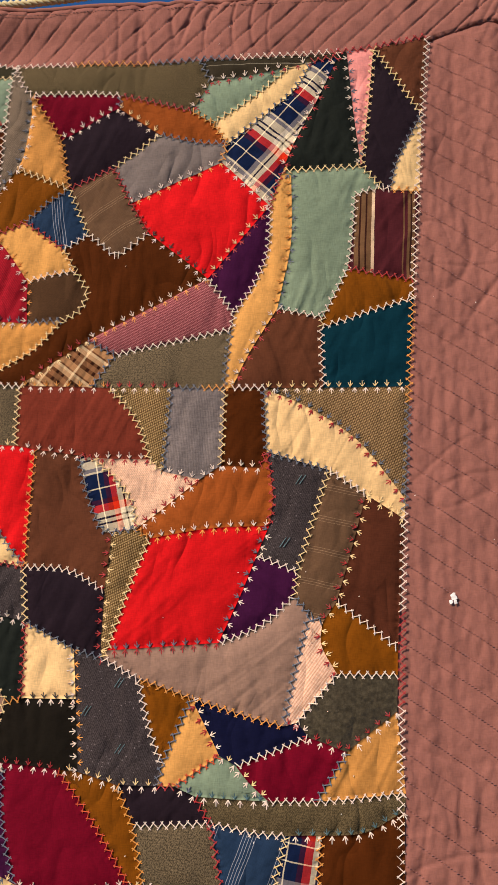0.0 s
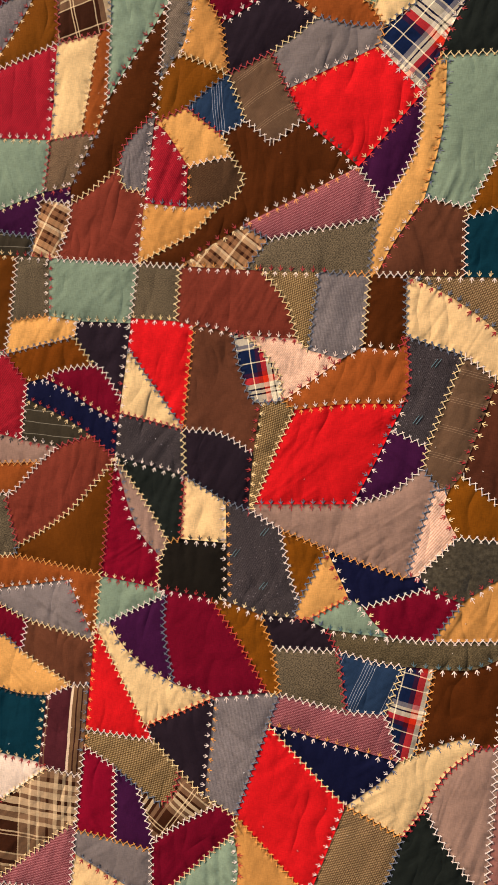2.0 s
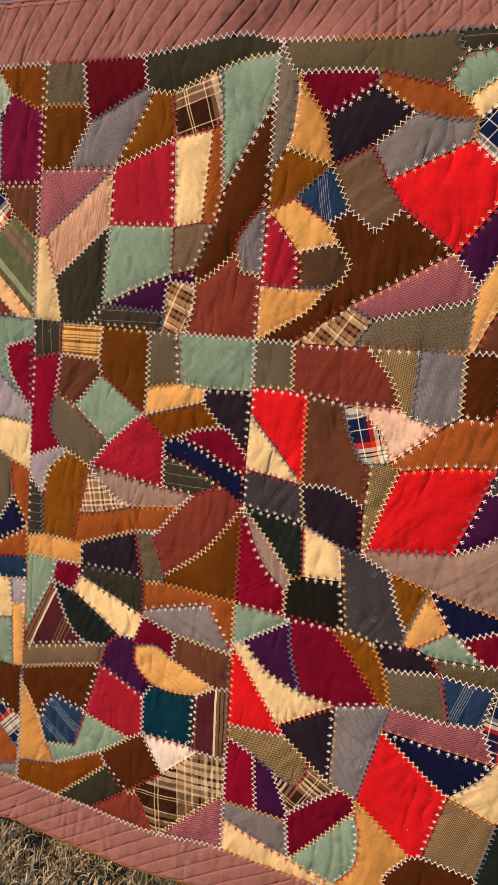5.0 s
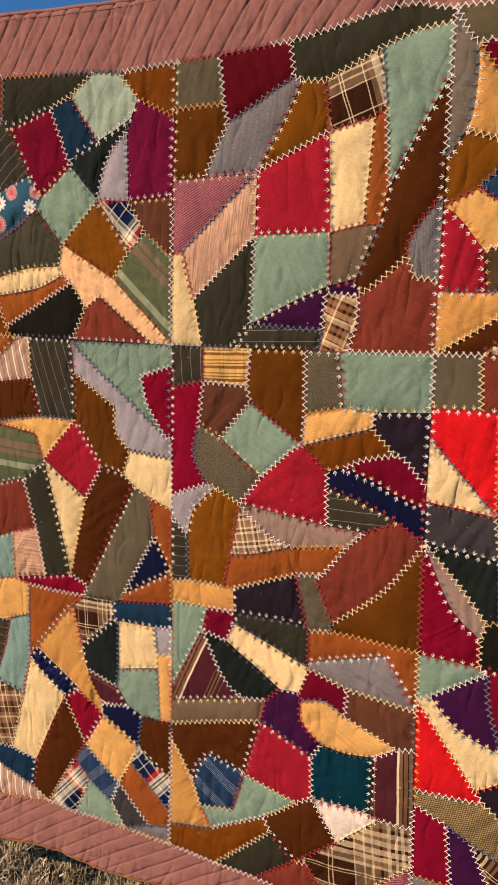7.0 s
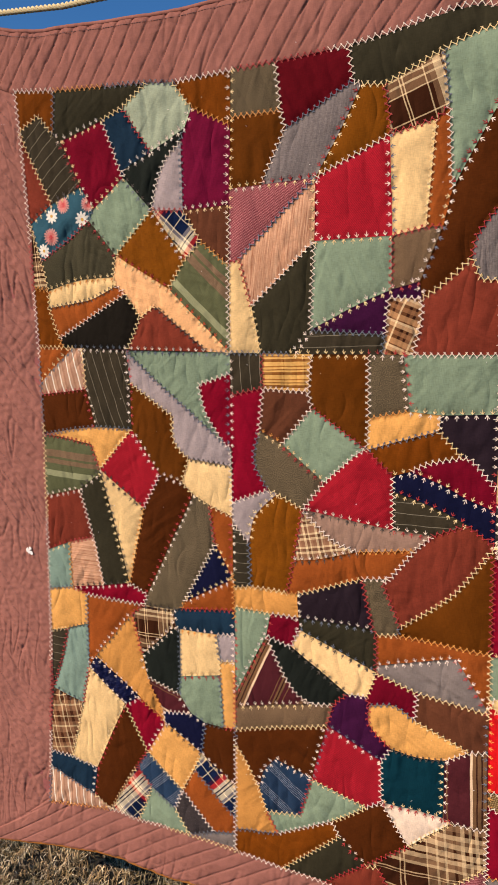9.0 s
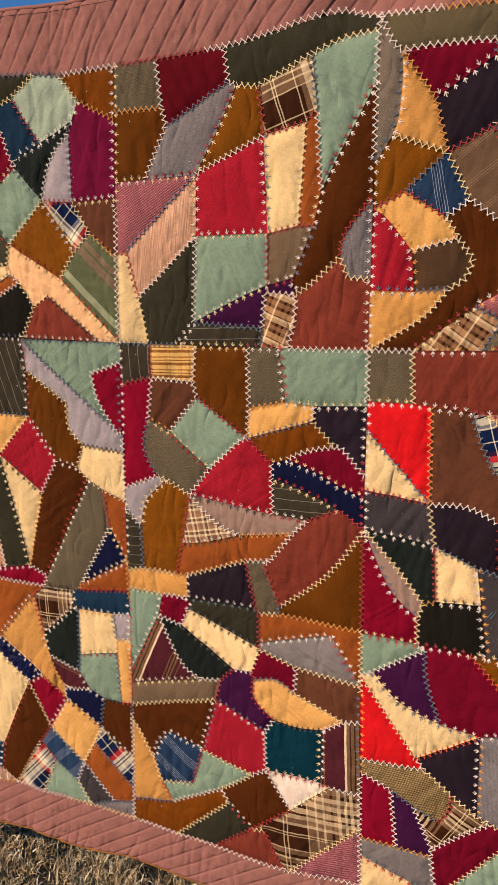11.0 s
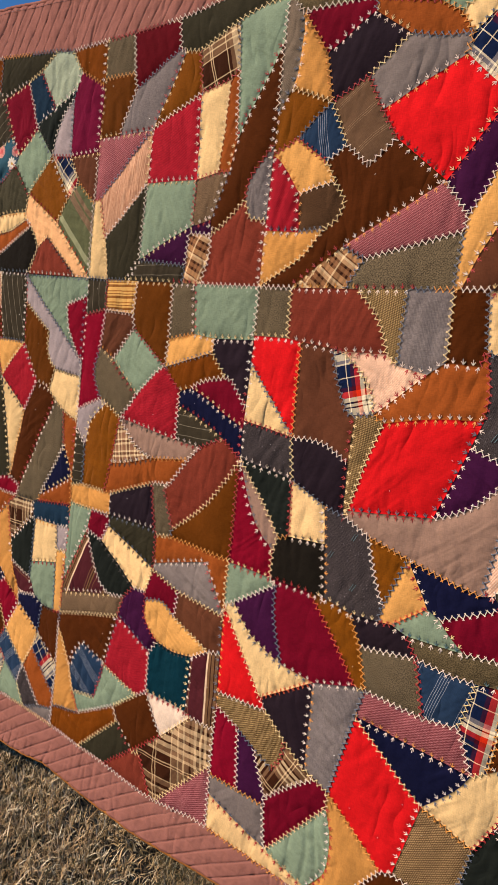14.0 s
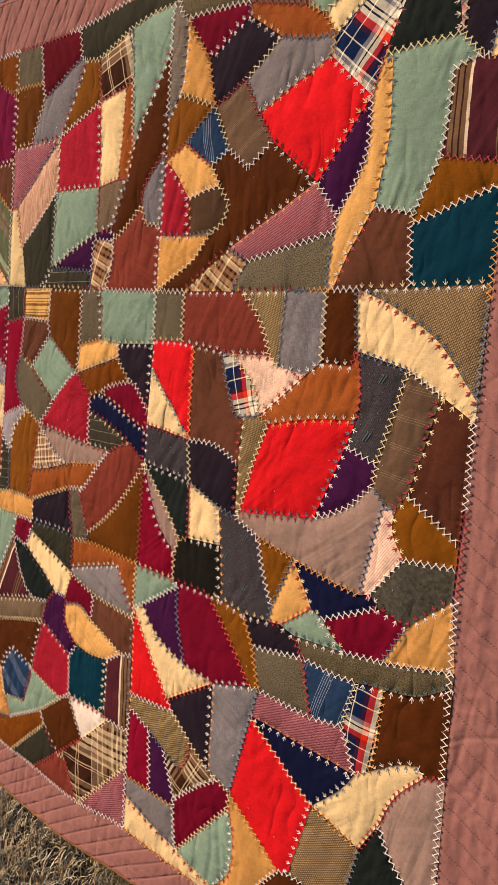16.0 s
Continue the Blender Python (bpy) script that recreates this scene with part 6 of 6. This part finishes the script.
def material_grass():
    m = bpy.data.materials.new("dry_grass")
    m.use_nodes = True
    t = m.node_tree
    b = t.nodes["Principled BSDF"]
    g = t.nodes.new("ShaderNodeNewGeometry")
    r = t.nodes.new("ShaderNodeValToRGB")
    e = r.color_ramp.elements
    stops = [(0.0, (30, 34, 14)), (0.12, (58, 56, 30)), (0.26, (98, 80, 50)), (0.48, (178, 148, 104)), (0.76, (222, 194, 148)), (1.0, (255, 242, 208))]
    while len(e) < len(stops):
        e.new(0.5)
    for el, (p, c) in zip(e, stops):
        el.position, el.color = p, srgb(*c)
    t.links.new(g.outputs["Random Per Island"], r.inputs[0])
    # green growth comes up between the dry blades in spots
    co, spot = t.nodes.new("ShaderNodeTexCoord"), t.nodes.new("ShaderNodeTexNoise")
    spot.inputs["Scale"].default_value, spot.inputs["Detail"].default_value = 9.0, 2.0
    t.links.new(co.outputs["Object"], spot.inputs["Vector"])
    lush = t.nodes.new("ShaderNodeMapRange")
    lush.inputs["From Min"].default_value, lush.inputs["From Max"].default_value = 0.50, 0.66
    lush.inputs["To Max"].default_value = 0.55
    t.links.new(spot.outputs["Fac"], lush.inputs["Value"])
    mx = t.nodes.new("ShaderNodeMix")
    mx.data_type = "RGBA"
    t.links.new(lush.outputs["Result"], mx.inputs[0])
    t.links.new(r.outputs[0], mx.inputs[6])
    mx.inputs[7].default_value = srgb(62, 66, 34)
    t.links.new(mx.outputs[2], b.inputs["Base Color"])
    b.inputs["Roughness"].default_value = 0.6
    b.inputs["Specular IOR Level"].default_value = 0.3
    return m


def grass(count, x0, x1, y0, y1, seed, thin=0.0):
    rs = np.random.RandomState(seed)
    n = count
    # blades stand in tufts of uneven height, and curl over
    m = n // 22
    tx, ty, high = rs.uniform(x0, x1, m), rs.uniform(y0, y1, m), rs.uniform(0.5, 1.6, m)
    if thin:
        # the farther out, the sparser
        tx, ty, high = rs.normal((x0 + x1) / 2, thin, m), rs.normal((y0 + y1) / 2, thin * 0.8, m), rs.uniform(0.7, 1.6, m)
    pick = rs.randint(0, m, n)
    x, y = tx[pick] + rs.normal(0, 0.013, n), ty[pick] + rs.normal(0, 0.013, n)
    z = np.array([lie(a, b) for a, b in zip(x, y)]) - 0.004
    face = rs.uniform(0, math.tau, n)
    tall = rs.uniform(0.015, 0.038, n) * high[pick]
    lean0, lean1 = rs.uniform(0.0, 1.0, n), rs.uniform(0.0, 2.4, n)
    twist = rs.normal(0, 1.6, n)
    wide = rs.uniform(0.0008, 0.0020, n)
    segs = 4
    pts, px, py, pz = [], x.copy(), y.copy(), z.copy()
    V = np.empty((n, segs + 1, 2, 3))
    for s in range(segs + 1):
        f = s / segs
        a = lean0 + lean1 * f * 1.3
        w = face + twist * f
        ww = wide * (1 - 0.85 * f)
        sx, sy = -np.sin(face + twist * 0.5), np.cos(face + twist * 0.5)
        V[:, s, 0] = np.stack([px - sx * ww, py - sy * ww, pz], 1)
        V[:, s, 1] = np.stack([px + sx * ww, py + sy * ww, pz + ww * 0.6], 1)
        step = tall / segs
        px, py, pz = px + step * np.sin(a) * np.cos(w), py + step * np.sin(a) * np.sin(w), pz + step * np.cos(a)
    V[:, :, :, 2] = np.maximum(V[:, :, :, 2], z[:, None, None] + 0.001)
    k = np.arange(n)[:, None] * (2 * (segs + 1))
    F = np.concatenate([k + np.array([2 * s, 2 * s + 1, 2 * s + 3, 2 * s + 2]) for s in range(segs)])
    ob = mesh_object("grass", V.reshape(-1, 3).tolist(), F.tolist(), material_grass())
    return tagged(ob, "dense curled blades of dry straw-coloured grass", "grass", kind="stuff")


grass(115000, -1.7, 0.7, -0.35, 0.6, 5)
grass(60000, -1.7, 0.9, -0.4, 0.6, 8, 1.5)
